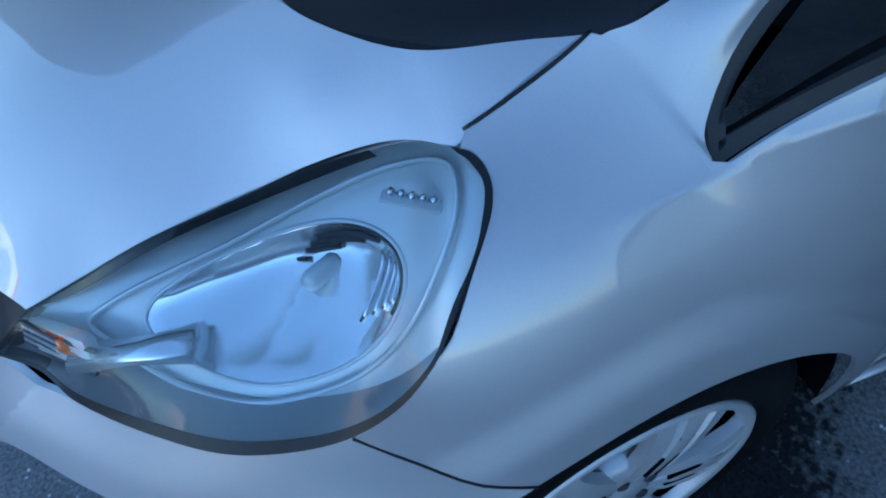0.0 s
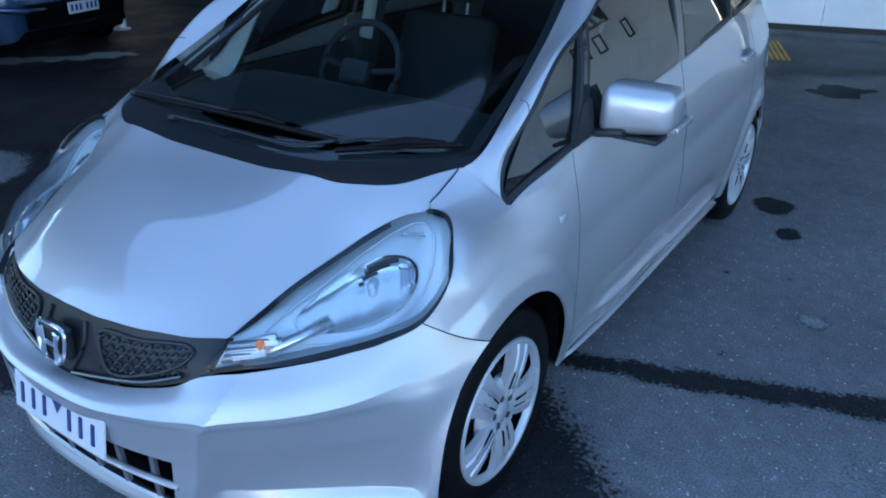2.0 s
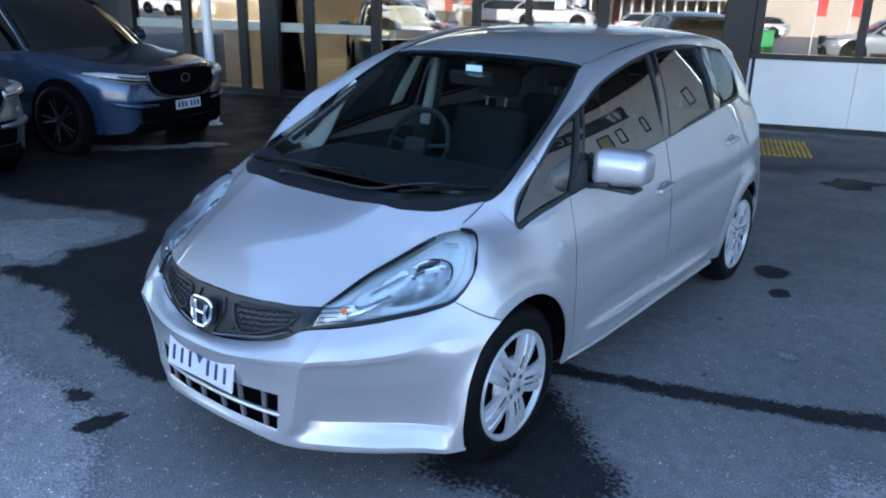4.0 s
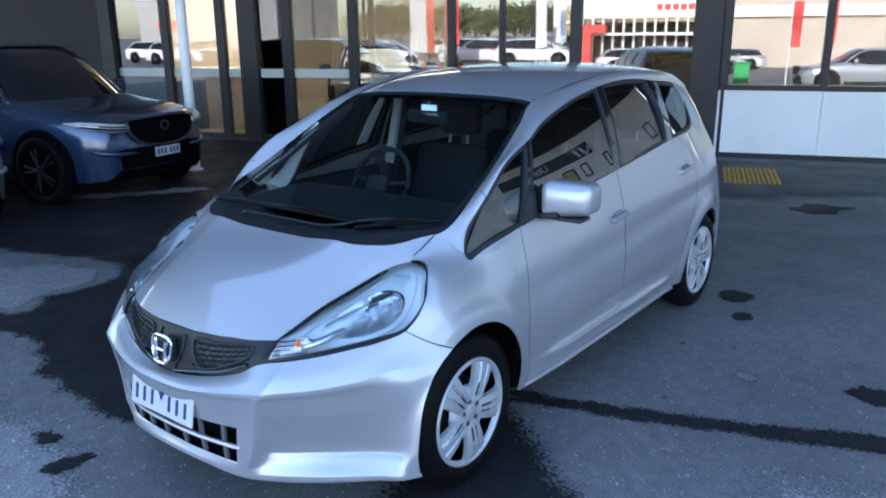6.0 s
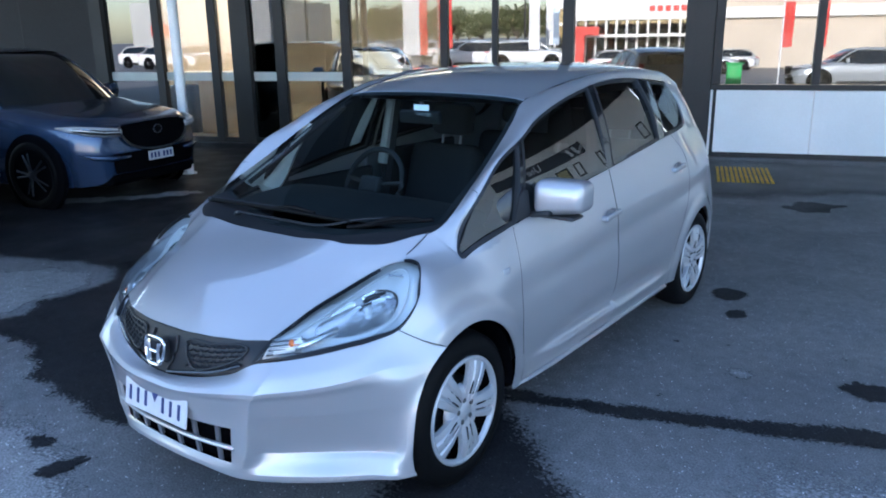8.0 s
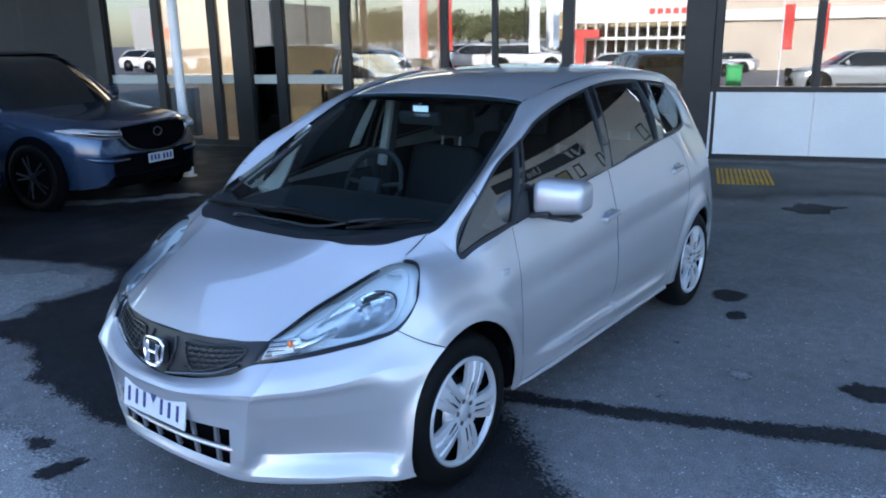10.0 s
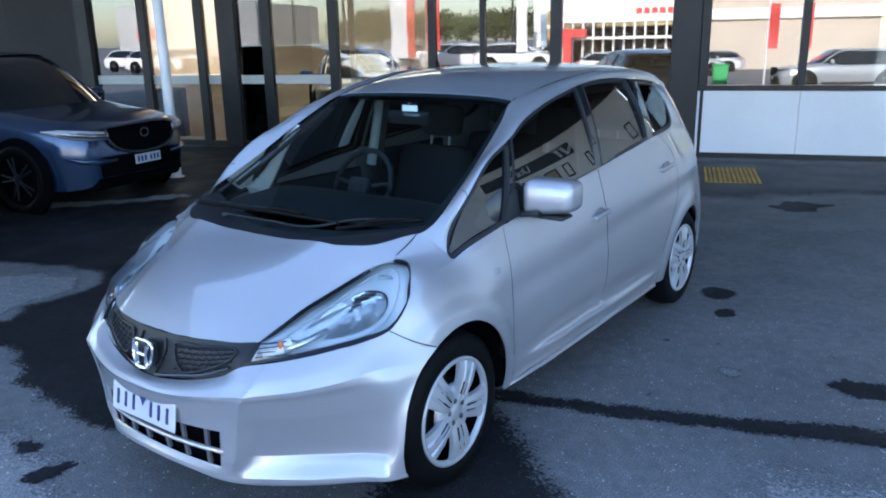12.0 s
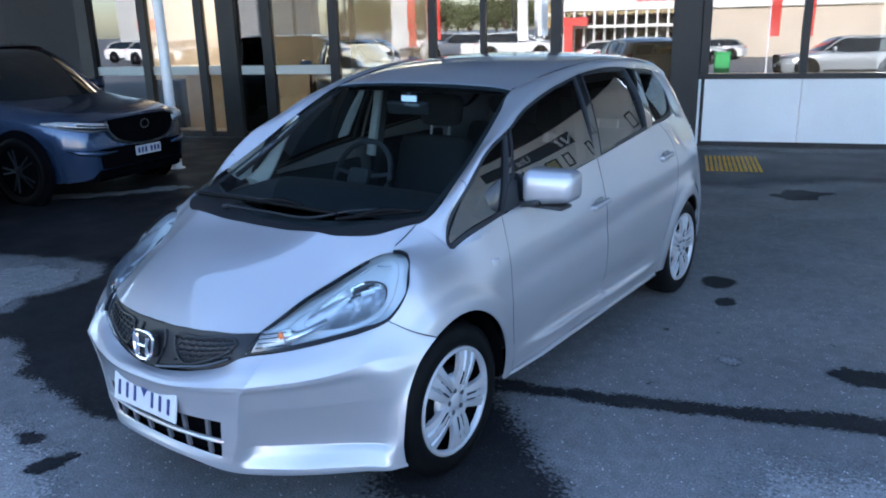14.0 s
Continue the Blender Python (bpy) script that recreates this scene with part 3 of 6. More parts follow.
patch("damp_shade_patch", [(-2.9, 0.50), (-2.67, 0.73), (-2.81, 0.99), (-2.78, 1.29), (-2.91, 1.45), (-3.2, 1.9), (-2.6, 2.6), (-1.5, 2.4), (-0.7, 1.2), (-0.5, 0.35), (-0.85, 0.20), (-1.09, 0.20), (-1.36, 0.23), (-1.71, 0.31), (-2.02, 0.42), (-2.4, 0.36)], DAMP_SHADE, "wide damp stain on the asphalt", 0.05, seed=6.0, soft=0.14)
patch("damp_shade_patch", [(0.82, 3.62), (0.90, 3.76), (1.06, 3.75), (1.09, 3.60), (0.97, 3.47)], DAMP_SHADE, "small round damp spot", 0.02, seed=1.0)
patch("damp_shade_patch", [(1.04, 3.27), (1.09, 3.37), (1.18, 3.33), (1.19, 3.22), (1.10, 3.17)], DAMP_SHADE, "small round damp spot", 0.012, seed=2.0)
patch("damp_shade_patch", [(-0.96, -0.08), (-0.98, 0.03), (-0.88, 0.07), (-0.79, 0.0), (-0.87, -0.09)], DAMP_SHADE, "small round damp spot", 0.03, seed=4.0)
patch("damp_shade_patch", [(-0.67, -0.16), (-0.66, -0.02), (-0.52, 0.06), (-0.54, -0.04), (-0.56, -0.13)], DAMP_SHADE, "small round damp spot", 0.03, seed=5.0)
patch("damp_shade_patch", [(1.78, 2.47), (1.88, 2.62), (2.1, 2.70), (2.4, 2.66), (2.2, 2.52), (1.95, 2.44)], DAMP_SHADE, "small ragged damp spot", 0.04, seed=7.0)
patch("damp_shade_patch", [(0.55, 6.61), (0.74, 7.0), (1.07, 6.95), (0.88, 6.45)], DAMP_SHADE, "faint damp spot", 0.05, seed=8.0)
for k, (x, y) in enumerate(((1.15, 1.95), (1.13, 2.46), (1.24, 2.75), (0.98, 2.65), (1.78, 2.90))):
    patch("damp_shade_patch", [(x + 0.03 * math.cos(a), y + 0.035 * math.sin(a)) for a in (0, 1.2, 2.5, 3.8, 5.0)], DAMP_SHADE, "tiny dark spot", 0.01, seed=10.0 + k, step=0.01)
# damp ground together with the canopy's deep shade, both in the colour
patch("damp_shade_patch", [(-2.9, 1.55), (-3.5, 1.45), (-4.3, 1.15), (-7, 1.2), (-10.5, 3), (-9.5, 6.3), (-5.6, 7.75), (-3.2, 8.0), (-1.6, 5.8), (-1.2, 3.2), (-1.9, 2.3)], DAMP_SHADE, "broad damp area under the canopy, with its shade painted in", 0.08, 0.0025, 20.0, 0.06, 0.25)
# shade at the showroom's foot, painted as a darker patch with wide soft edges
patch("shade_patch", [tuple(at(a, b))[:2] for a, b in ((-1.2, 0.15), (1.5, 0.12), (4.2, 0.15), (5.0, 1.8), (3.4, 3.0), (1.6, 2.6), (0.4, 3.2), (-0.9, 2.6))], SHADED, "asphalt along the showroom, darkened with painted shade", 0.10, 0.0022, 41.0, 0.06, 0.8)
patch("dry_patch", [(-7.0, -3.0), (-6.0, 0.0), (-3.4, 0.75), (-2.7, 0.45), (-1.6, 0.15), (-0.6, 0.1), (0.2, -0.4), (0.9, -0.6), (0.9, -2.0)], PALE, "paler worn stretch of asphalt", 0.05, 0.002, 33.0, 0.05, 0.30)
patch("dry_patch", [(1.75, 0.10), (1.70, 0.75), (1.65, 1.15), (1.60, 1.60), (2.1, 1.85), (3.2, 2.25), (5.5, 2.8), (6.0, -3.5), (1.9, -2.5)], PALE, "paler worn stretch of asphalt", 0.05, 0.002, 31.0, 0.05, 0.45)
patch("dry_patch", [(-3.76, 1.03), (-3.48, 1.37), (-3.02, 1.46), (-2.81, 1.32), (-2.83, 1.0), (-2.7, 0.74), (-2.85, 0.55), (-3.6, 0.5), (-4.4, 0.6)], DRY, "pale dry patch of asphalt", 0.05, 0.004, 9.0)
patch("dry_patch", [(1.32, 2.36), (1.35, 2.49), (1.44, 2.47), (1.42, 2.33)], DRY, "pale scuffed spot", 0.03, 0.004, 12.0)
patch("dry_patch", [(-6.2, 2.45), (-5.7, 2.75), (-5.3, 3.3), (-5.0, 3.9), (-5.3, 3.95), (-5.7, 3.2), (-6.3, 2.75)], DRY, "pale dry streak of asphalt", 0.06, 0.004, 13.0)

# ---- other cars ----


def other_car(name, m, paint, label, group="", tall=1.66, bonnet=1.01, long=4.55, wide=0.92):
    """A parked car with its nose at local y = 0: shell, glazing, roof, pillars, lamps, grille, plate, wheels."""
    ob = thing(name, m, label, "car", group)
    w, b, L = wide, bonnet, long
    rows = []
    for y, k, zt, zb in ((0.05, .70, .74, .34), (.10, .78, b - .17, .27), (.22, .87, b - .11, .24), (.42, .955, b - .06, .23), (.93, 1.0, b, .23), (1.40, 1.0, b + .06, .23), (2.2, 1.0, b + .03, .23), (3.4, .99, b + .06, .24), (L - .45, .96, b + .06, .26), (L - .12, .90, b, .30), (L, .80, .80, .36)):
        x = w * k
        zs = zt - 0.06
        rows.append([(0, y, zt), (.55 * x, y, zt - .008), (.82 * x, y, zt - .03), (.95 * x, y, zs - .05), (x, y, 0.62 * zs + 0.38 * zb), (.985 * x, y, .36 * zs + .64 * zb), (.95 * x, y, zb)])
    shell_s = cage(rows, True)
    skin("body", shell_s, rect(shell_s), paint, ob, (0, 0, 1), (0.3, 0.3), depth=0.0)
    nose = cage([[(0, .0, .74), (.4 * w, .02, .74), (.62 * w, .045, .74), (.70 * w, .06, .74)], [(0, -.03, .55), (.45 * w, .0, .55), (.70 * w, .06, .55), (.80 * w, .12, .55)], [(0, .0, .34), (.45 * w, .03, .34), (.66 * w, .07, .34), (.74 * w, .12, .34)]], True)
    skin("front_bumper", nose, rect(nose), paint, ob, (0, -1, 0), (0.3, 0.2), depth=0.06)
    tail = cage([[(0, L + .01, .98 * b), (.4 * w, L, .98 * b), (.66 * w, L - .04, .96 * b), (.84 * w, L - .12, .94 * b)], [(0, L + .05, .66), (.45 * w, L + .04, .66), (.74 * w, L - .01, .66), (.89 * w, L - .10, .66)], [(0, L + .02, .32), (.45 * w, L + .01, .32), (.70 * w, L - .04, .32), (.86 * w, L - .12, .32)]], True)
    skin("tailgate", tail, rect(tail), paint, ob, (0, 1, 0), (0.3, 0.2), depth=0.06)
    # glazing and roof
    g = tall - 0.04
    green = cage([[(0, 1.10, b + .03), (.5 * w, 1.14, b + .03), (.72 * w, 1.25, b + .03), (.86 * w, 1.40, b - .01)],
                  [(0, 1.55, g - .22), (.45 * w, 1.57, g - .22), (.66 * w, 1.64, g - .24), (.79 * w, 1.72, b + .22)],
                  [(0, 1.95, g - .03), (.42 * w, 1.96, g - .03), (.62 * w, 1.99, g - .06), (.72 * w, 2.05, g - .20)],
                  [(0, 2.7, g), (.42 * w, 2.7, g - .005), (.63 * w, 2.7, g - .04), (.74 * w, 2.7, g - .18)],
                  [(0, L - .75, g - .05), (.40 * w, L - .75, g - .055), (.60 * w, L - .77, g - .09), (.72 * w, L - .80, g - .22)],
                  [(0, L - .25, b + .10), (.5 * w, L - .27, b + .10), (.68 * w, L - .32, b + .08), (.80 * w, L - .40, b + .04)]], True)
    skin("glazing", green, rect(green), DARK_GLASS, ob, (0, 0, 1), (0.2, 0.2), depth=0.0, label="dark car glass")
    skin("roof", green, rect(green, 1.0, 5.0, 1.9, 4.1), paint, ob, (0, 0, 1), (0.2, 0.2), depth=0.0, lift=0.012)
    skirt = cage([[(.72 * w, 2.05, g - .20), (.86 * w, 1.50, b - .04)], [(.74 * w, 2.7, g - .18), (.93 * w, 2.7, b - .02)], [(.72 * w, L - .80, g - .22), (.86 * w, L - .45, b)]])
    skin("side_window", skirt, rect(skirt), DARK_GLASS, ob, (1, 0, 0.3), (0.2, 0.2), True, depth=0.0)
    for sx in (-1, 1):
        part("pillar", tube(spline([(sx * .86 * w, 1.30, b - .02), (sx * .76 * w, 1.68, b + .30 * (tall - b) / .6), (sx * .66 * w, 2.02, g - .07), (sx * .68 * w, 2.7, g - .06), (sx * .65 * w, L - .8, g - .12), (sx * .80 * w, L - .32, b + .04)], 0.1), 0.026, 6), paint, ob, smooth="all")
        lamp_line = [(sx * .47, .025, .775), (sx * .68 * w, .075, .785), (sx * .80 * w, .165, .805), (sx * .885 * w, .32, .825), (sx * .928 * w, .50, .84)]
        hl = part("headlight", tube(lamp_line, [.042, .052, .050, .038, .008], 10), SILVER_LENS, ob, "slim pale headlight tapering back along the fender", "all")
        strip = [(p[0] + sx * .030, p[1] - .034, p[2] + .016) for p in lamp_line[:4]]
        part("light_strip", tube(strip, [.008, .010, .010, .004], 6), CHROME, hl, "bright lamp strip", True)
        strip = [(p[0] + sx * .030, p[1] - .034, p[2] - .012) for p in lamp_line[:4]]
        part("light_strip", tube(strip, [.010, .014, .014, .006], 6), GASKET, hl, "dark lamp strip", True)
        part("tail_lamp", tube([(sx * .52 * w, L + .01, .86), (sx * .78 * w, L - .07, .87), (sx * .92 * w, L - .30, .88)], [.03, .05, .02], 8), RED_SIGN, ob, "red tail lamp", True)
        part("lower_trim", tube([(sx * .44 * w, -.012, .515), (sx * .66 * w, .040, .515), (sx * .80 * w, .12, .535), (sx * .90 * w, .27, .57)], [.016, .034, .032, .008], 8), paint, ob, "painted lower bumper ledge", "all")
        part("door_mirror", boxed((-.11, -.06, -.075), (.11, .06, .075), 0.05, Matrix.Translation((sx * (w + .10), 1.62, b + .10))), paint, ob, smooth=True)
        for y in (0.82, 0.82 + 0.594 * L):
            m2 = Matrix.Translation((sx * (w - .02), y, .355)) @ Matrix.Diagonal((sx, 1, 1, 1))
            arch_r2 = lathe([(-.02, .0), (.035, .0), (.035, .395), (.02, .42), (-.02, .43)], 36, "x")
            bmesh.ops.transform(arch_r2, matrix=m2, verts=arch_r2.verts)
            part("wheel_arch", arch_r2, VOID, ob, "black wheel arch cladding", True)
            ty = lathe([(0, .22), (.02, .24), (.05, .30), (.045, .335), (.02, .355), (-.1, .355)], 40, "x")
            bmesh.ops.transform(ty, matrix=m2, verts=ty.verts)
            wh = part("wheel", ty, RUBBER, ob, "black tyre on a dark alloy wheel", "all")
            al = lathe([(.045, .0), (.045, .05), (.04, .06)], 20, "x")
            for k in range(10):
                a = 2 * math.pi * (k // 2) / 5 + (0.16 if k % 2 else -0.16)
                merge(al, tube([(.046, .04 * math.cos(a), .04 * math.sin(a)), (.043, .15 * math.cos(a), .15 * math.sin(a)), (.036, .228 * math.cos(a), .228 * math.sin(a))], 0.011, 5))
            bmesh.ops.transform(al, matrix=m2, verts=al.verts)
            part("alloy_rim", al, DARK_ALLOY, wh, "dark spoked rim", True)
    gr = spline([(-.50, .03, .82), (-.25, -.015, .86), (.25, -.015, .86), (.50, .03, .82), (.42, .0, .66), (.20, -.03, .58), (-.20, -.03, .58), (-.42, .0, .66)], 0.04, True)
    bm2 = bmesh.new()
    outer = [bm2.verts.new((p[0], p[1] - 0.02, p[2])) for p in gr]
    mid_v = bm2.verts.new((0, -0.03, .72))
    for k in range(len(outer)):
        bm2.faces.new((outer[k], outer[(k + 1) % len(outer)], mid_v))
    grl = part("grille", bm2, VOID, ob, "black mesh grille", "all")
    part("grille_wing", tube([p + np.array((0, -.022, 0)) for p in gr[len(gr) // 2 - 6:] + gr[:2]], 0.012, 6), DARK_ALLOY, grl, smooth="all")
    part("emblem", tube([(.058 * math.cos(0.3 * k), -.04, .765 + .045 * math.sin(0.3 * k)) for k in range(21)], 0.006, 6, True), DARK_ALLOY, grl, "small bright ring emblem", "all")
    pl = part("number_plate", boxed((-.186, -.055, .44), (.186, -.045, .54), 0.004), WHITE_PLATE, ob, "white number plate")
    for k in range(6):
        x = -.145 + .052 * k + (.03 if k > 2 else 0)
        part("plate_mark", boxed((x - .014, -.058, .462), (x + .014, -.055, .52), 0.0), PLATE_BLUE, pl)
    part("valance", boxed((-.70 * w, .07, .21), (.70 * w, .60, .37), 0.05), VOID, ob, "black lower valance")
    for sx in (-1, 1):
        part("side_cladding", boxed((sx * w - .05, 1.35, .20), (sx * w + .012, .50 + .594 * L, .36), 0.02), PLASTIC, ob, "black side cladding")
    skin("lower_intake", nose, rect(nose, 1.3, 4.7, 0.95, 1.95), VOID, ob, (0, -1, 0), (0.15, 0.2), depth=0.0, lift=0.010, label="black lower intake")
    return ob


DARK_GLASS = material("dark_car_glass", (0.006, 0.008, 0.009), 0.04, 0.0, 1.0)
SUV_TURN = 14.0


def suv_pose(ax, ay, turn):
    """From the front axle's place and the heading's angle."""
    h = radians(turn)
    return pose(ax + 0.82 * math.cos(h), ay + 0.82 * math.sin(h), 0, 0, 0, turn + 90)


suv = other_car("suv", suv_pose(-6.03, 3.305, SUV_TURN), NAVY_PAINT, "dark blue metallic SUV parked along the showroom")
grey = other_car("suv", suv_pose(-5.55, 0.85, SUV_TURN), GREY_PAINT, "grey SUV parked beside the blue one")

other_car("display_car", FACE @ pose(-5.5, 1.15, 0.05, 0, 0, 28), BLUE_PAINT, "bright blue car on display inside the showroom", "", 1.5, 0.95)

# ---- across the forecourt: what the glass mirrors ----
EYE_S, EYE_D = -0.27, 11.35


def mirrored_at(s_glass, far):
    """Where a thing stands, out from the front, that shows in the glass at s_glass."""
    return EYE_S + (s_glass - EYE_S) * (EYE_D + far) / EYE_D


white_car = other_car("parked_car", FACE @ pose(mirrored_at(-4.3, 26), -26, 0, 0, 0, 80), WHITE_PAINT, "white car parked across the forecourt", "cars across the forecourt", 1.5, 0.95)
silver_car = other_car("parked_car", FACE @ pose(mirrored_at(0.86, 19), -19, 0, 0, 0, 262), SILVER_PAINT, "silver car parked across the forecourt", "cars across the forecourt", 1.5, 0.95)
blue_car = other_car("parked_car", FACE @ pose(mirrored_at(-4.9, 28), -28, 0, 0, 0, 70), PALE_BLUE, "pale blue car parked across the forecourt", "cars across the forecourt", 1.5, 0.95)
for sg, far in ((-8.75, 34), (-8.25, 31), (-7.7, 36)):
    copy_thing(white_car, FACE @ pose(mirrored_at(sg, far), -far, 0, 0, 0, 95))
rng = random.Random(4)
for far, count in ((31, 3), (39, 5), (48, 7)):
    for k in range(count):
        sg = -5.0 + 5.9 / count * (k + 0.5) + rng.uniform(-0.2, 0.2)
        src = (white_car, white_car, silver_car, blue_car)[rng.randrange(4)]
        copy_thing(src, FACE @ pose(mirrored_at(sg, far), -far, 0, 0, 0, rng.choice((90, 80, 100, 265))))


def block(name, s0, s1, far, z0, z1, deep, mat, label, parent=None):
    return part(name, fbox(s0, s1, far, far + deep, z0, z1, 0.02), mat, parent, label)


# a long white dealership with a red block and a sign of plain bars
hall = thing("dealership", Matrix.Identity(4), "long white dealership hall with glazing and a red portal", "building")
s0, s1 = mirrored_at(-2.35, 62), mirrored_at(-0.2, 62)
block("wall", s0, s1, 62, 4.1, 7.6, 14, PLASTER, "white fascia", hall)
block("glazing", s0, s1, 63, 0.0, 4.1, 0.1, SHOP_GLASS, "hall glazing", hall)
block("back_wall", s0, s1, 70, 0.0, 4.1, 0.3, BEIGE, "", hall)
for k in range(15):
    x = s0 + (s1 - s0) * (k + 0.5) / 15
    block("post", x - 0.09, x + 0.09, 62.2, 0, 4.1, 0.2, PLASTER, "", hall)
block("canopy_band", s0, s1, 61.0, 2.58, 2.82, 1.2, PLASTER, "", hall)
block("portal", mirrored_at(-2.00, 61), mirrored_at(-1.64, 61), 60, 2.75, 3.5, 0.8, RED_SIGN, "red portal", hall)
block("portal_leg", mirrored_at(-1.96, 61), mirrored_at(-1.84, 61), 60.1, 0.0, 2.75, 0.6, RED_SIGN, "red portal leg", hall)
for k in range(6):
    x = mirrored_at(-0.98 + 0.105 * k, 62)
    block("sign_mark", x, x + 0.5, 61.92, 4.75, 5.25, 0.06, RED_SIGN, "red sign letter as a plain bar", hall)
hall2 = thing("warehouse", Matrix.Identity(4), "beige warehouse across the road", "building")
block("wall", mirrored_at(-0.05, 55), mirrored_at(3.2, 55), 55, 0, 8.4, 12, BEIGE, "beige wall", hall2)
block("band", mirrored_at(-0.05, 55), mirrored_at(3.2, 55), 54.6, 3.8, 4.6, 0.4, PLASTER, "white band", hall2)
hall3 = thing("warehouse", Matrix.Identity(4), "grey warehouse across the road", "building")
block("wall", mirrored_at(-9.6, 50), mirrored_at(-6.9, 50), 50, 0, 5.2, 12, STONE, "grey wall", hall3)
block("door", mirrored_at(-9.2, 50), mirrored_at(-8.8, 50), 49.9, 2.2, 3.2, 0.1, RED_SIGN, "red sign board", hall3)


def banner(sg, far, z0, z1, wide, mats, label):
    ob = thing("banner", FACE @ pose(mirrored_at(sg, far), -far, 0), label, "banner", "banners across the forecourt")
    part("banner_pole", tube([(0, 0, 0), (0, 0, z1 + 0.1)], 0.03, 8), WHITE_STEEL, ob)
    n = len(mats)
    for k, mt in enumerate(mats):
        bm2 = bmesh.new()
        box(bm2, (0.03 + wide * k / n, -0.012, z0), (0.03 + wide * (k + 1) / n, 0.012, z1), 0.0)
        bmesh.ops.subdivide_edges(bm2, edges=[e for e in bm2.edges if abs(e.verts[0].co.z - e.verts[1].co.z) > 0.1], cuts=8)
        for v in bm2.verts:
            v.co.y += 0.06 * math.sin(v.co.z * 2.3 + v.co.x * 2)
        part("banner_cloth", bm2, mt, ob)


banner(-4.60, 24, 0.9, 5.2, 1.15, [WHITE_PAINT, WHITE_PAINT, RED_SIGN], "tall white banner with a red edge")
banner(-4.05, 26, 1.2, 4.6, 0.7, [RED_SIGN], "red banner on a pole")
banner(-2.65, 30, 1.0, 3.6, 0.5, [WHITE_PAINT], "white banner on a pole")
banner(-2.40, 34, 1.2, 4.4, 0.7, [WHITE_PAINT, PALE_BLUE], "white banner on a pole")
banner(0.74, 22, 1.5, 3.2, 0.36, [RED_SIGN], "red banner on a pole")
banner(1.15, 22, 1.5, 3.2, 0.36, [RED_SIGN], "red banner on a pole")
def street_lamp(sg, far, height):
    ob = thing("street_lamp", FACE @ pose(mirrored_at(sg, far), -far, 0), "tall dark street lamp with two heads", "street lamp", "street lamps across the forecourt")
    part("lamp_pole", tube([(0, 0, 0), (0, 0, height)], [0.09, 0.05], 10), DARK_FRAME, ob, smooth=True)
    for sx in (-1, 1):
        part("lamp_arm", tube([(0, 0, height - 0.3), (sx * 0.45, 0, height - 0.05)], 0.03, 6), DARK_FRAME, ob)
        part("lamp_head", boxed((-0.28, -0.12, -0.05), (0.28, 0.12, 0.05), 0.03, Matrix.Translation((sx * 0.65, 0, height))), WHITE_STEEL, ob, smooth=True)


street_lamp(-6.25, 20, 4.3)
street_lamp(-5.38, 23, 7.5)
street_lamp(-2.72, 40, 9.0)
gre = thing("litter_bin", FACE @ pose(mirrored_at(0.18, 18), -18, 0), "green plastic wheeled bin with a lid", "bin")
part("bin_body", boxed((-.25, -.25, .0), (.25, .25, .94), 0.04), GREEN_CLOTH, gre, smooth=True)
part("bin_lid", boxed((-.28, -.28, .94), (.28, .28, 1.0), 0.02), GREEN_CLOTH, gre, smooth=True)


def tree(name, m, height, seed):
    r = random.Random(seed)
    ob = thing(name, m, "broad green gum tree beyond the road", "tree", "trees beyond the road")
    limbs = tube([(0, 0, 0), (0.1, 0, height * .3), (0, .1, height * .55)], [.22, .16, .08], 8)
    tips = []
    for k in range(6):
        a = k * 1.05 + r.uniform(-.3, .3)
        tip = (height * .28 * math.cos(a), height * .28 * math.sin(a), height * r.uniform(.55, .85))
        merge(limbs, tube([(0, 0, height * .35), tuple(0.5 * Vector(tip) + Vector((0, 0, height * .22))), tip], [.09, .06, .02], 6))
        tips.append(Vector(tip))
    part("trunk", limbs, BARK, ob)
    verts, faces = [], []
    for tip in tips + [Vector((0, 0, height * .8)), Vector((0, 0, height * .65))]:
        for _ in range(150):
            d = Vector((r.gauss(0, 1), r.gauss(0, 1), r.gauss(0, .8))).normalized() * height * .19 * r.random() ** 0.45
            c = tip + d
            u = Vector((r.gauss(0, 1), r.gauss(0, 1), r.gauss(0, 1))).normalized() * height * .035
            v = u.orthogonal().normalized() * height * .022
            n0 = len(verts)
            verts += [tuple(c - u), tuple(c + v), tuple(c + u), tuple(c - v)]
            faces.append((n0, n0 + 1, n0 + 2, n0 + 3))
    mesh = bpy.data.meshes.new("crown")
    mesh.from_pydata(verts, [], faces)
    link_mesh("crown", mesh, LEAF, ob)
    return ob


t0 = tree("tree", FACE @ pose(mirrored_at(-4.9, 90), -90, 0), 6.5, 1)
t1 = tree("tree", FACE @ pose(mirrored_at(-4.5, 95), -95, 0), 5.5, 2)
for k in range(22):
    src = t0 if k % 2 else t1
    far = 85 + rng.uniform(0, 25)
    sc = rng.uniform(0.75, 1.25)
    copy_thing(src, FACE @ pose(mirrored_at(-5.4 + 0.17 * k + rng.uniform(-.06, .06), far), -far, -0.6 * sc, 0, 0, rng.uniform(0, 360)))

# white workshop that closes the forecourt at an angle, mirrored in the car's windows
SHOP = FACE @ pose(3.85, 0, 0, 0, 0, -38.7)


def shop(t0, t1, d0, d1, z0, z1, bevel=0.0):
    """A box given along the workshop's wall, out from it and above the ground."""
    return boxed((t0, -d1, z0), (t1, -d0, z1), bevel, SHOP)


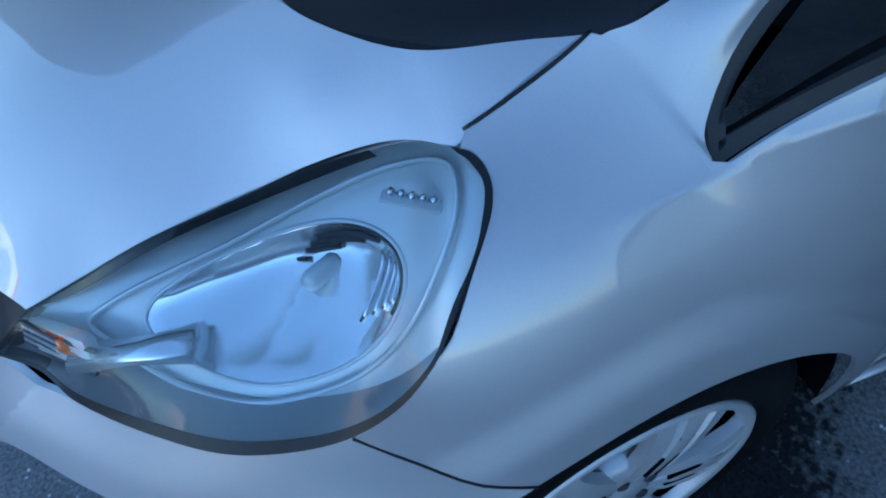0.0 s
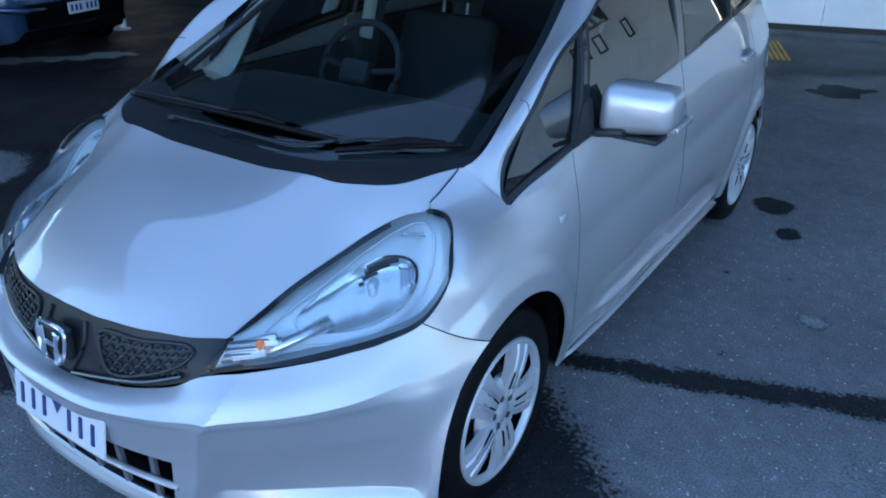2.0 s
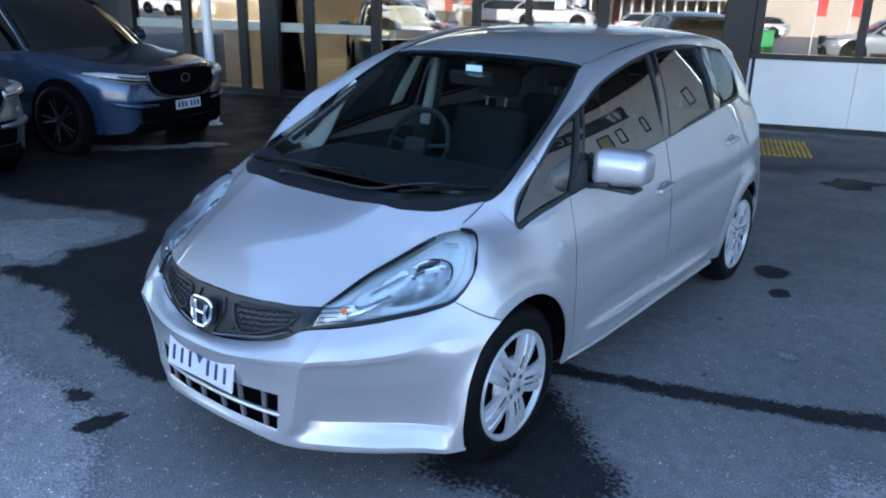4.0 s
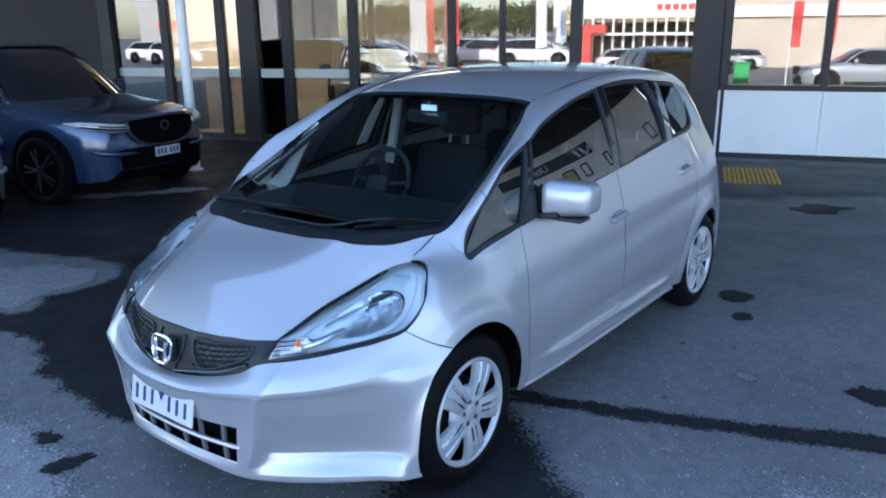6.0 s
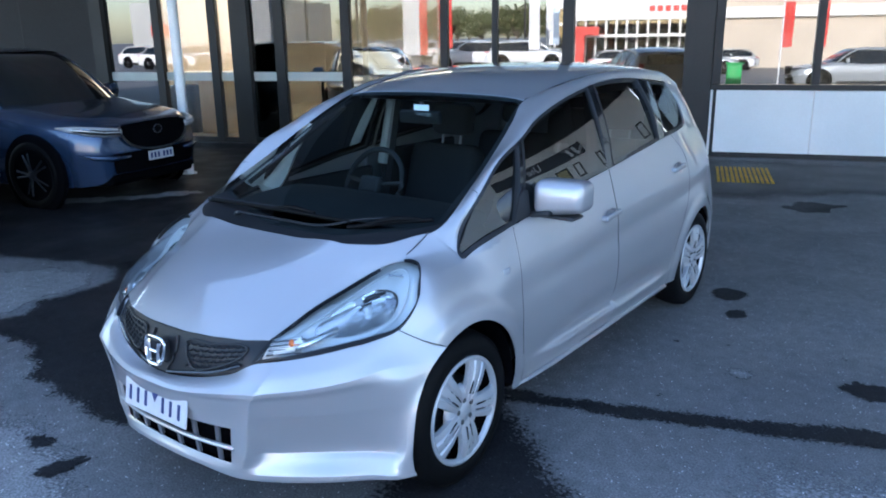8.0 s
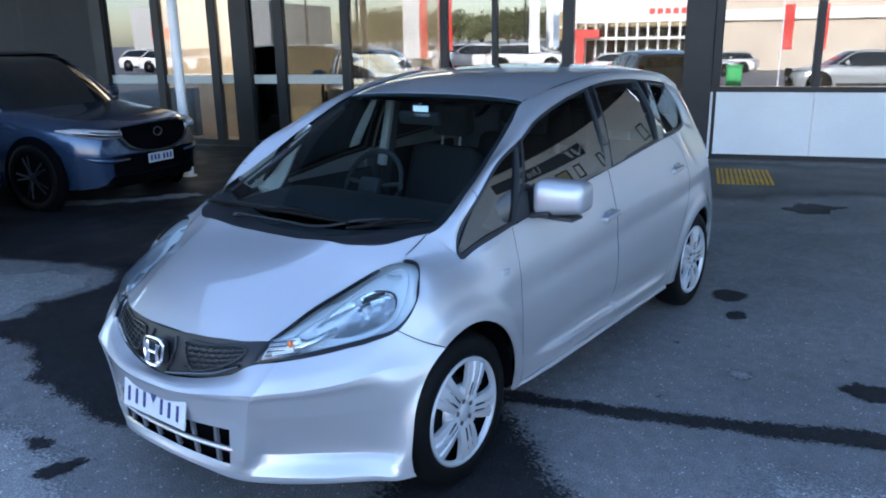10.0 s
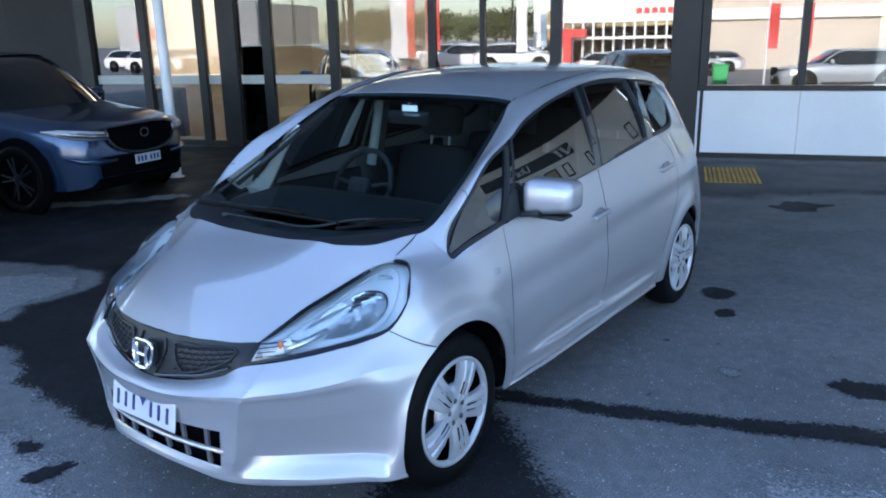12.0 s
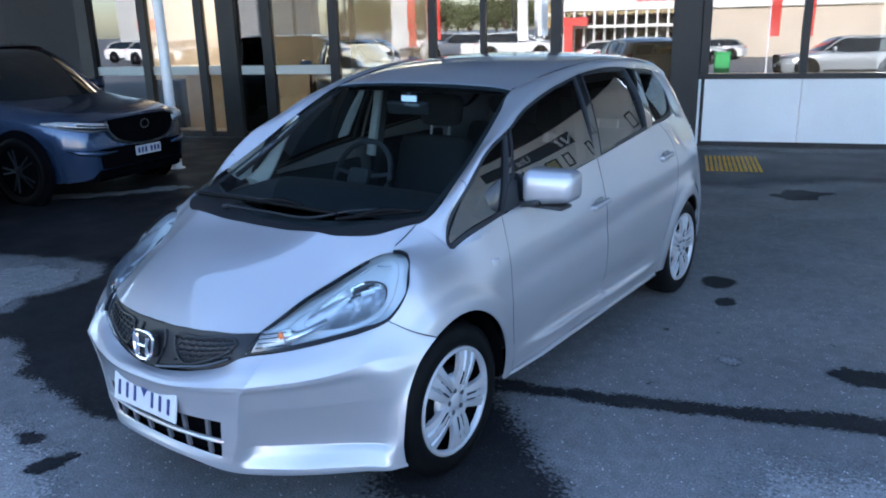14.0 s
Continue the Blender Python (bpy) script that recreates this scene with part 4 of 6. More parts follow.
ute = thing("workshop", Matrix.Identity(4), "white workshop with a dark sign band and small windows", "building")
part("wall", shop(0.15, 12.0, -4.0, 0.0, 0, 3.62), PLASTER, ute, "white rendered wall")
part("upper_cladding", shop(0.1, 12.0, -4.0, 0.06, 3.62, 6.2), DARK_WALL, ute, "charcoal upper cladding")
part("sign_band", shop(2.85, 6.2, 0.0, 0.05, 2.93, 3.32, 0.005), DARK_BAR, ute, "dark blue sign band")
for t_, wide, mat in ((3.25, 0.26, PLASTER), (3.72, 0.44, STRAW), (2.45, 0.20, PLASTER), (0.66, 0.30, PLASTER)):
    wdw = part("window", shop(t_, t_ + wide, 0.0, 0.04, 2.30, 2.76, 0.005), DARK_FRAME, ute, "small dark-framed window")
    part("pane", shop(t_ + .05, t_ + wide - .05, 0.04, 0.045, 2.35, 2.71), mat, wdw)
words = bpy.data.curves.new("sign_words", "FONT")
words.body, words.size, words.extrude = "Ute C", 0.34, 0.005
words.materials.append(WHITE_PANEL)
sign_words = new("sign_words", words)
sign_words.parent = ute
sign_words.matrix_world = SHOP @ pose(4.42, -0.06, 3.02, 90)
for k in range(2):
    part("sign_mark", boxed((-.05, -.005, -.14), (.05, .005, .14), 0.0, SHOP @ pose(3.12 + 0.22 * k, -0.06, 3.12, 0, 22, 0)), WHITE_PANEL, ute, "pale slanted sign mark")

# ---- the silver hatchback: nose at y = 0, tail at y = 3.9, visible flank at x > 0 ----
car = thing("hatchback_car", pose(0, 0, 0), "silver five-door hatchback parked on dark asphalt before a showroom", "car")

FLANK = [  # y, z, x: fender
    (0.507, 0.714, 0.753), (0.585, 0.790, 0.774), (0.665, 0.865, 0.738), (0.700, 0.892, 0.712), (0.714, 0.904, 0.674), (0.690, 0.902, 0.640), (0.76, 0.938, 0.643), (0.82, 0.967, 0.645),
    (0.884, 0.868, 0.742), (0.60, 0.62, 0.828), (0.75, 0.70, 0.829), (0.74, 0.80, 0.795), (0.88, 0.79, 0.795), (0.46, 0.45, 0.824), (0.46, 0.25, 0.826), (0.95, 0.69, 0.830),
]
DOORS = [
    (1.10, 0.778, 0.813), (1.20, 0.60, 0.832), (1.20, 0.42, 0.826), (1.20, 0.26, 0.806), (1.21, 0.930, 0.772), (1.03, 0.905, 0.760),
    (1.60, 0.985, 0.784), (2.06, 1.046, 0.785), (2.72, 1.112, 0.776), (3.10, 1.14, 0.752), (1.6, 0.80, 0.832), (2.1, 0.80, 0.838), (2.7, 0.83, 0.836),
    (1.6, 0.60, 0.842), (2.1, 0.60, 0.846), (2.7, 0.60, 0.846), (1.6, 0.42, 0.834), (2.1, 0.42, 0.838), (2.7, 0.42, 0.838), (1.6, 0.26, 0.808), (2.1, 0.26, 0.810), (2.8, 0.26, 0.812),
    (1.2, 0.19, 0.78), (2.0, 0.19, 0.785), (2.8, 0.19, 0.785),
]
REAR_FLANK = [
    (3.10, 0.80, 0.834), (3.31, 0.68, 0.838), (3.05, 0.50, 0.842), (3.55, 0.65, 0.800), (3.50, 0.95, 0.775), (3.60, 0.40, 0.800), (3.58, 0.22, 0.775), (3.42, 1.15, 0.705), (3.40, 1.36, 0.60),
]
GLASSLINE = [
    (1.08, 1.07, 0.722), (1.225, 1.19, 0.700), (1.41, 1.254, 0.688), (1.54, 1.302, 0.675), (1.816, 1.369, 0.660), (2.13, 1.427, 0.648), (2.64, 1.440, 0.640), (3.04, 1.346, 0.645),
    (1.5, 1.13, 0.744), (2.05, 1.24, 0.730), (2.7, 1.28, 0.722), (3.2, 1.22, 0.70),
]


def lean(x, z):
    """The side's own measure of height, which runs on where the fender turns inwards."""
    return z + 0.6 * np.maximum(0.0, 0.76 - np.asarray(x, float))


CONTROL = FLANK + DOORS + REAR_FLANK + GLASSLINE
side_x = thin_plate([(y, float(lean(x, z)), x) for y, z, x in CONTROL], 3.5e-3)
side_z = thin_plate([(y, float(lean(x, z)), z) for y, z, x in CONTROL], 3.5e-3)
ARCH_F, ARCH_R = (0.805, 0.315, 0.346), (3.31, 0.305, 0.335)


def to_v(y, z):
    """The side's own measure at height z."""
    y, z = np.asarray(y, float), np.asarray(z, float)
    v = z.copy()
    for _ in range(12):
        v = v + z - side_z(y, v)
    return v


def flank_x(y, z):
    return side_x(y, to_v(y, z))


def on_side(points):
    a = np.array([(p[0], p[1]) for p in points])
    return np.stack([a[:, 0], to_v(a[:, 0], a[:, 1])], axis=1)


def side_line(points, step=0.015):
    """A line of (x, y, z) on the side, in its own measures."""
    return [(p[1], float(lean(p[0], p[2]))) for p in spline(points, step)]


def flank(u, v):
    """The body side: x over (y, z), with flared arches and a crease along the foot of the doors."""
    u, w = np.asarray(u, float), np.asarray(v, float)
    x, v = side_x(u, w), side_z(u, w)
    for cy, cz, r in (ARCH_F, ARCH_R):
        d = np.hypot(u - cy, v - cz) - r
        lip = np.clip((0.100 - d) / 0.060, 0, 1)
        x = x + 0.011 * lip * lip * (3 - 2 * lip)
    run = 1 / (1 + np.exp(-(u - 1.42) / 0.05)) / (1 + np.exp((u - 2.72) / 0.05))
    x = x + run * 0.022 * np.tanh((0.362 - v) / 0.007) * np.exp(-((v - 0.362) / 0.07) ** 2)
    x = x - 0.006 * np.exp(-((v - 0.655 - 0.06 * (u - 1.0)) / 0.05) ** 2) / (1 + np.exp(-(u - 1.15) / 0.08))
    # the crease that runs on from the headlight into the belt line
    below = 0.853 + 0.04 * (u - 0.7) + 0.18 * np.maximum(u - 0.7, 0.0) ** 2 - v
    fade = 1 / (1 + np.exp(-(u - 0.78) / 0.03)) / (1 + np.exp((u - 1.10) / 0.03))
    x = x + 0.009 * np.where(below > 0, np.exp(-below / 0.050), np.exp(below / 0.018)) * fade
    return np.stack([x, u, v], axis=-1)


BELT = [(0.884, 0.868), (1.024, 0.907), (1.166, 0.931), (1.556, 0.986), (1.793, 1.022), (2.06, 1.048), (2.40, 1.085), (2.736, 1.114), (3.12, 1.14)]
HEAD = [(0.884, 0.868), (0.888, 0.900), (0.945, 0.978), (1.06, 1.082), (1.215, 1.192), (1.41, 1.262), (1.56, 1.325), (1.816, 1.389), (2.13, 1.439), (2.45, 1.455), (2.64, 1.448), (2.84, 1.430), (3.05, 1.412), (3.20, 1.385), (3.27, 1.33), (3.27, 1.25), (3.20, 1.165), (3.12, 1.14)]


def on_line(points, a, b):
    """The stretch of a line between two y."""
    s = spline([(*p, 0.0) for p in points], 0.02)
    q = [(p[0], p[1]) for p in s]
    ys, zs = [p[0] for p in q], [p[1] for p in q]
    keep = [(a, float(np.interp(a, ys, zs)))] + [p for p in q if a + 0.008 < p[0] < b - 0.008] + [(b, float(np.interp(b, ys, zs)))]
    return keep


# the headlight's lens, between the bonnet's edge and the bumper
LAMP_UP = [(.428, .228, .699), (.446, .303, .731), (.474, .395, .776), (.512, .515, .819), (.552, .600, .857), (.592, .655, .883), (.637, .690, .901), (.672, .708, .904)]
LAMP_LOW = [(.406, .153, .633), (.468, .209, .640), (.545, .250, .657), (.640, .325, .681), (.715, .405, .701), (.756, .505, .716), (.773, .585, .790), (.737, .656, .863)]
LAMP_ROWS = [[], [], [], []]
for k, (a, b) in enumerate(zip(LAMP_UP, LAMP_LOW)):
    a, b = np.array(a), np.array(b)
    bulge = np.array((0.45, -0.55, 0.55)) * min(0.022, 0.16 * np.linalg.norm(a - b)) * (1.0 if k else 0.3)
    if k == 7:
        bulge = np.array((0.003, 0.006, 0.005))
    for r, f in enumerate((0.0, 0.33, 0.67, 1.0)):
        LAMP_ROWS[r].append(tuple(a * (1 - f) + b * f + bulge * (0.0 if f in (0.0, 1.0) else 1.0)))
lamp = cage(LAMP_ROWS)
LAMP_END = [(5.9, 0), (6.5, 0.01), (6.80, 0.14), (6.95, 0.5), (7.0, 1.1), (7.0, 1.9), (6.95, 2.5), (6.80, 2.86), (6.5, 2.99), (5.9, 3)]
LAMP_OUT = outline([(0, 0), (5.9, 0)], LAMP_END, [(5.9, 3), (0, 3)], [(0, 3), (0, 0)], step=0.12)
LAMP_IN = outline([(0.10, 0.08), (3.5, 0.03), (6.2, 0.05), (6.74, 0.38), (6.87, 1.5), (6.74, 2.60), (6.2, 2.88)], [(6.2, 2.88), (3.5, 2.84), (0.13, 2.82)], [(0.13, 2.82), (0.10, 0.08)], step=0.15)
FRONT_OUT = (0.6, -0.6, 0.5)


def lamp_inner(u, v):
    """The lamp's housing, a few centimetres behind its lens."""
    deep = 0.25 + 0.75 * np.clip(np.asarray(u, float) / 2.0, 0, 1)[..., None]
    return lamp(u, v) + np.array((-0.038, 0.045, -0.020)) * deep


SIDE = (1, 0, 0)
arch_f = arc(*ARCH_F, 116, -9, 40)
arch_r = arc(*ARCH_R, 190, -14, 40)
# panels of the side
LAMP_BACK = [tuple(lamp(np.array(float(u)), np.array(float(v)))) for u, v in [(6.0, 0.0)] + spline(LAMP_END, 0.1)[2:] + [(5.5, 3.0), (5.0, 3.0)]]
fender_low = outline([(0.507, 0.714), (0.57, 0.668), arch_f[0]], arch_f, [arch_f[-1], (1.165, 0.252), (1.205, 0.252)], [(1.205, 0.252), (1.20, 0.60), (1.21, 0.936)], on_line(BELT, 0.884, 1.21)[::-1])


def side_at(y, x):
    """Where the side, going up at y, has come in to x."""
    lo, hi = 0.88, 1.15
    for _ in range(40):
        mid = 0.5 * (lo + hi)
        if side_x(np.array(y), np.array(mid)) < x:
            hi = mid
        else:
            lo = mid
    return lo


SEAM = [(p[0], p[1]) for p in spline([(.6425, .822), (.6415, .79), (.640, .757), (.6385, .724), (.637, .692)], 0.01)]


def foot_line(y0, v0, y1, z1, count=4, out=0.0):
    """A line across the pillar's foot, on the fender's own surface."""
    v1 = float(to_v(np.array(y1), np.array(z1)))
    return [(y0 + out + (y1 - y0) * f * (0.6 + 0.4 * f), v0 + (v1 - v0) * f) for f in np.linspace(0, 1, count)]


FOOT = (.828, 1.036, .884, .868)

fender_top = foot_line(*FOOT, 14, 0.003)[::-1][1:] + [(y, side_at(y, x)) for x, y in SEAM][:-1] + side_line(LAMP_BACK)[:-1]
fender_shape = [tuple(p) for p in on_side(fender_low)] + fender_top
skin("front_fender", flank, fender_shape, PAINT, car, SIDE, 0.010, True, gap=0.0018)
for sgn in (1, -1):
    seam_low = [flank(np.array(p[0]), np.array(p[1])) * (sgn, 1, 1) + np.array((sgn * 0.0005, 0, 0)) for p in on_side(spline([(0.507, 0.714), (0.57, 0.668), arch_f[0]], 0.02))]
    part("shut_line", tube(seam_low, 0.0016, 6), GASKET, car, "black shut line", "all")
skin("front_door", flank, on_side(outline([(1.205, 0.268), (2.066, 0.266)], [(2.066, 0.266), (2.078, 0.34), (2.085, 0.70), (2.06, 1.048)], on_line(BELT, 1.21, 2.06)[::-1], [(1.21, 0.936), (1.20, 0.60), (1.205, 0.268)])),
     PAINT, car, SIDE, 0.025, True, gap=0.0022)
skin("rear_door", flank, on_side(outline([(2.070, 0.266), (2.80, 0.264)], [(2.80, 0.264), (2.88, 0.45), (2.98, 0.62), (3.10, 0.80), (3.05, 1.0), (2.90, 1.125)], on_line(BELT, 2.065, 2.90)[::-1], [(2.065, 1.048), (2.089, 0.70), (2.082, 0.34), (2.070, 0.266)])),
     PAINT, car, SIDE, 0.025, True, gap=0.0022)
skin("rear_quarter", flank, on_side(outline([(2.90, 0.25), arch_r[0]], arch_r, [arch_r[-1], (3.60, 0.20)], [(3.60, 0.20), (3.60, 0.65), (3.53, 0.95), (3.43, 1.15), (3.40, 1.345)],
     [(3.40, 1.345), (3.29, 1.378), (3.20, 1.395)], [(3.20, 1.395), (3.268, 1.328), (3.268, 1.25), (3.205, 1.161), (3.06, 1.134), (2.90, 1.125)], [(2.90, 1.125), (3.05, 1.0), (3.10, 0.80), (2.98, 0.62), (2.88, 0.45), (2.82, 0.262)], [(2.82, 0.262), (2.82, 0.25), (2.90, 0.25)])),
     PAINT, car, SIDE, 0.025, True, gap=0.0018)
for sgn in (1, -1):
    for seam in ([(2.083, 0.42), (2.087, 0.70), (2.063, 1.045)], [(1.203, 0.40), (1.20, 0.60), (1.21, 0.934)], [(2.88, 0.45), (2.98, 0.62), (3.10, 0.80), (3.05, 1.0), (2.90, 1.122)]):
        gap_line = [flank(np.array(p[0]), np.array(p[1])) * (sgn, 1, 1) for p in on_side(spline(seam, 0.03))]
        part("shut_line", tube([p - np.array((sgn * 0.0016, 0, 0)) for p in gap_line], 0.0022, 6), GASKET, car, "black shut line", "all")
skin("sill_panel", flank, on_side(outline([(1.21, 0.246), (2.815, 0.240)], [(2.815, 0.240), (2.815, 0.270)], [(2.815, 0.270), (1.21, 0.275)], [(1.21, 0.275), (1.21, 0.246)])), PAINT, car, SIDE, 0.025, True, gap=0.0, lift=0.003)
for sgn in (1, -1):
    part("sill_bead", tube([(sgn * 0.806, 1.17, 0.257), (sgn * 0.813, 1.28, 0.256), (sgn * 0.819, 1.5, 0.256), (sgn * 0.820, 2.0, 0.256), (sgn * 0.819, 2.82, 0.255)], [0.003, 0.008, 0.011, 0.011, 0.011], 12), PAINT, car, smooth="all")

# side glass: one smoothly curved sheet
sheet_y = np.array([p[0] for p in CONTROL if p[0] > 0.88 and p[1] > 0.86])
sheet_z = np.array([p[1] for p in CONTROL if p[0] > 0.88 and p[1] > 0.86])
sheet_x = np.array([p[2] for p in CONTROL if p[0] > 0.88 and p[1] > 0.86])


def terms(y, z):
    y, z = np.asarray(y, float) - 2.0, np.asarray(z, float) - 1.2
    return np.stack([np.ones_like(y), y, z, y * y, y * z, z * z], axis=-1)


SHEET = np.linalg.lstsq(terms(sheet_y, sheet_z), sheet_x, rcond=None)[0]


def sheet(u, v):
    return np.stack([terms(u, v) @ SHEET, np.asarray(u, float), np.asarray(v, float)], axis=-1)


# panes in their rubber frames
quarter = on_side(outline(on_line(BELT, 0.884, 1.235), [(1.235, 0.941), (1.30, 1.07), (1.385, 1.253)], on_line(HEAD, 0.884, 1.385)[::-1]))
front_w = on_side(outline(on_line(BELT, 1.255, 2.045), [(2.045, 1.047), (2.075, 1.25), (2.095, 1.434)], on_line(HEAD, 1.41, 2.095)[::-1], [(1.41, 1.262), (1.32, 1.07), (1.255, 0.943)]))
rear_w = on_side(outline(on_line(BELT, 2.105, 2.72), [(2.72, 1.113), (2.74, 1.27), (2.70, 1.441)], on_line(HEAD, 2.15, 2.70)[::-1], [(2.15, 1.441), (2.13, 1.25), (2.105, 1.053)]))
rear_q = on_side(outline(on_line(BELT, 2.80, 3.06), [(3.06, 1.136), (3.20, 1.165), (3.262, 1.25), (3.262, 1.32), (3.20, 1.375), (3.05, 1.404), (2.87, 1.420)], [(2.87, 1.420), (2.83, 1.27), (2.80, 1.119)]))
for name, shape in (("quarter_window", quarter), ("front_window", front_w), ("rear_window", rear_w), ("rear_quarter_window", rear_q)):
    flat = np.stack([shape[:, 0], side_z(shape[:, 0], shape[:, 1])], axis=1)
    panes = skin(name, sheet, flat, PRIVACY_GLASS if name.startswith("rear") else (QUARTER_GLASS if name == "quarter_window" else CAR_GLASS), car, SIDE, 0.04, True, gap=0.010, lift=-0.010, depth=0, label="dark tinted side glass")
    rims = [skin_mesh("window_seal", flank, shape, 0.03, SIDE, holes=[shrink(shape, 0.017)[::-1]], gap=0.001, lift=-0.003, depth=0.02, flip=f) for f in (False, True)]
    for pane, rim in zip(panes, rims):
        pane.visible_shadow = False
        link_mesh("window_seal", rim, PLASTIC, pane, "black rubber window seal")
pill_b = on_side(outline([(2.045, 1.047), (2.105, 1.053)], [(2.105, 1.053), (2.13, 1.25), (2.15, 1.441)], [(2.15, 1.441), (2.095, 1.434)], [(2.095, 1.434), (2.075, 1.25), (2.045, 1.047)]))
pill_c = on_side(outline([(2.72, 1.113), (2.80, 1.119)], [(2.80, 1.119), (2.83, 1.27), (2.87, 1.420)], [(2.87, 1.420), (2.70, 1.441)], [(2.70, 1.441), (2.74, 1.27), (2.72, 1.113)]))
pill_a = on_side(outline([(1.235, 0.941), (1.255, 0.943)], [(1.255, 0.943), (1.32, 1.07), (1.41, 1.262)], [(1.41, 1.262), (1.385, 1.253)], [(1.385, 1.253), (1.30, 1.07), (1.235, 0.941)]))
for shape in (pill_a, pill_b, pill_c):
    skin("window_pillar", flank, shape, GLOSS_BLACK, car, SIDE, 0.03, True, gap=0.0, lift=-0.002, label="black window pillar")

# front bumper
BUMPER = [
    [(0, .066, .534), (.17, .085, .548), (.33, .125, .585), (.412, .163, .627), (.545, .255, .650), (.665, .357, .681), (.752, .505, .707), (.824, .592, .624)],
    [(0, .032, .532), (.17, .042, .535), (.335, .088, .562), (.440, .136, .582), (.573, .222, .598), (.688, .326, .622), (.764, .468, .655), (.828, .572, .604)],
    [(0, .022, .508), (.17, .032, .512), (.345, .072, .530), (.458, .128, .540), (.592, .214, .554), (.702, .316, .574), (.784, .440, .592), (.829, .545, .575)],
    [(0, .026, .488), (.17, .036, .490), (.345, .077, .503), (.457, .134, .512), (.590, .224, .522), (.700, .328, .535), (.796, .438, .545), (.828, .525, .535)],
    [(0, .040, .430), (.17, .050, .430), (.342, .092, .430), (.450, .152, .430), (.588, .250, .430), (.700, .354, .435), (.796, .447, .440), (.827, .500, .450)],
    [(0, .052, .345), (.17, .060, .345), (.337, .100, .340), (.450, .170, .330), (.592, .280, .325), (.708, .378, .320), (.801, .440, .320), (.826, .465, .320)],
    [(0, .066, .275), (.17, .072, .274), (.333, .106, .266), (.452, .172, .266), (.600, .276, .268), (.720, .372, .266), (.795, .418, .262), (.828, .442, .260)],
    [(0, .056, .238), (.17, .064, .236), (.330, .100, .222), (.455, .168, .217), (.606, .264, .220), (.728, .366, .220), (.800, .415, .218), (.829, .436, .218)],
    [(0, .064, .220), (.17, .072, .218), (.332, .110, .196), (.460, .182, .188), (.606, .276, .192), (.726, .374, .196), (.797, .422, .198), (.822, .440, .200)],
    [(0, .120, .215), (.17, .130, .213), (.332, .160, .192), (.450, .225, .184), (.590, .315, .186), (.700, .400, .188), (.760, .445, .190), (.780, .458, .194)],
]
for row in BUMPER:
    z = row[-1][2]
    if row is BUMPER[0]:
        y, z = arch_f[0]
    else:
        y = ARCH_F[0] - math.sqrt(ARCH_F[2] ** 2 - (z - ARCH_F[1]) ** 2)
    if row is not BUMPER[-1]:
        row[-1] = tuple(float(c) for c in flank(np.array(y), to_v(np.array(y), np.array(z))))
BUMPER[0][-2] = tuple(float(c) for c in flank(np.array(0.507), to_v(np.array(0.507), np.array(0.714))))
bumper_cage = cage(BUMPER, True)


def smooth_step(x, a, b):
    t = np.clip((x - a) / (b - a), 0, 1)
    return t * t * (3 - 2 * t)


def bumper(u, v):
    """The bumper with a ridge from each lamp's tip down to the intake, and a sharper shelf edge."""
    u, v = np.asarray(u, float), np.asarray(v, float)
    p = bumper_cage(u, v)
    off = np.abs(u - 7)
    ridge_at = np.interp(v, (0.0, 1.75, 6.4), (3.55, 3.05, 2.22))
    d = np.abs(off - ridge_at)
    crease = np.exp(-d / 0.34) * np.clip((6.9 - v) / 1.2, 0, 1) * (0.45 + 0.55 * np.clip(v / 1.6, 0, 1))
    p[..., 1] -= 0.019 * crease
    p[..., 0] += np.sign(u - 7) * 0.003 * crease
    shelf = np.exp(-np.abs(v - 1.75) / 0.42) * np.clip((6.8 - off) / 1.2, 0, 1)
    p[..., 1] -= 0.009 * shelf
    # the scoop beside the wheel arch: a face that leans in and a flat lip that comes out again below it
    across = smooth_step(off, ridge_at + 0.02, ridge_at + 0.45) * smooth_step(-off, -6.45, -5.75)
    scoop = np.interp(v, (0, 3.75, 5.55, 6.95, 9), (0, 0, 1, 0, 0))
    p[..., 1] += 0.023 * scoop * across
    p[..., 0] -= np.sign(u - 7) * 0.012 * scoop * across
    return p


bumper.size = bumper_cage.size
C = 7.0  # the middle column
intake = outline([(C - 1.92, 6.3), (C + 1.92, 6.3)], [(C + 1.92, 6.3), (C + 2.02, 4.35)], [(C + 2.02, 4.35), (C - 2.02, 4.35)], [(C - 2.02, 4.35), (C - 1.92, 6.3)], step=0.06)
bump_ob = skin("front_bumper", bumper, rect(bumper, n=64), PAINT, car, (0, -1, 0.2), (0.06, 0.06), holes=[intake], gap=0.0, depth=0.012)[0]
# lower grille behind the opening: dark duct, one blade, uprights
duct = cage([[(x, y + 0.05, z) for x, y, z in row[:4]] for row in BUMPER[3:9]], True)
skin("intake_duct", duct, rect(duct), VOID, bump_ob, (0, -1, 0), (0.3, 0.3), depth=0)
blade_line = [tuple(bumper(np.array(C + u), np.array(5.25)) + np.array((0, 0.002, 0))) for u in np.linspace(-2.06, 2.06, 25)]
part("intake_blade", tube(blade_line, 0.0085, 8, flat=1.0), PAINT, bump_ob, smooth=True)
for u in (-1.55, -0.95, -0.35, 0.35, 0.95, 1.55):
    a, b = bumper(np.array(C + u), np.array(4.33)), bumper(np.array(C + u), np.array(6.33))
    part("intake_bar", tube([a + (0, 0.022, 0), (a + b) / 2 + (0, 0.018, 0), b + (0, 0.018, 0)], 0.010, 6), SILVER_PLASTIC, bump_ob, smooth=True)

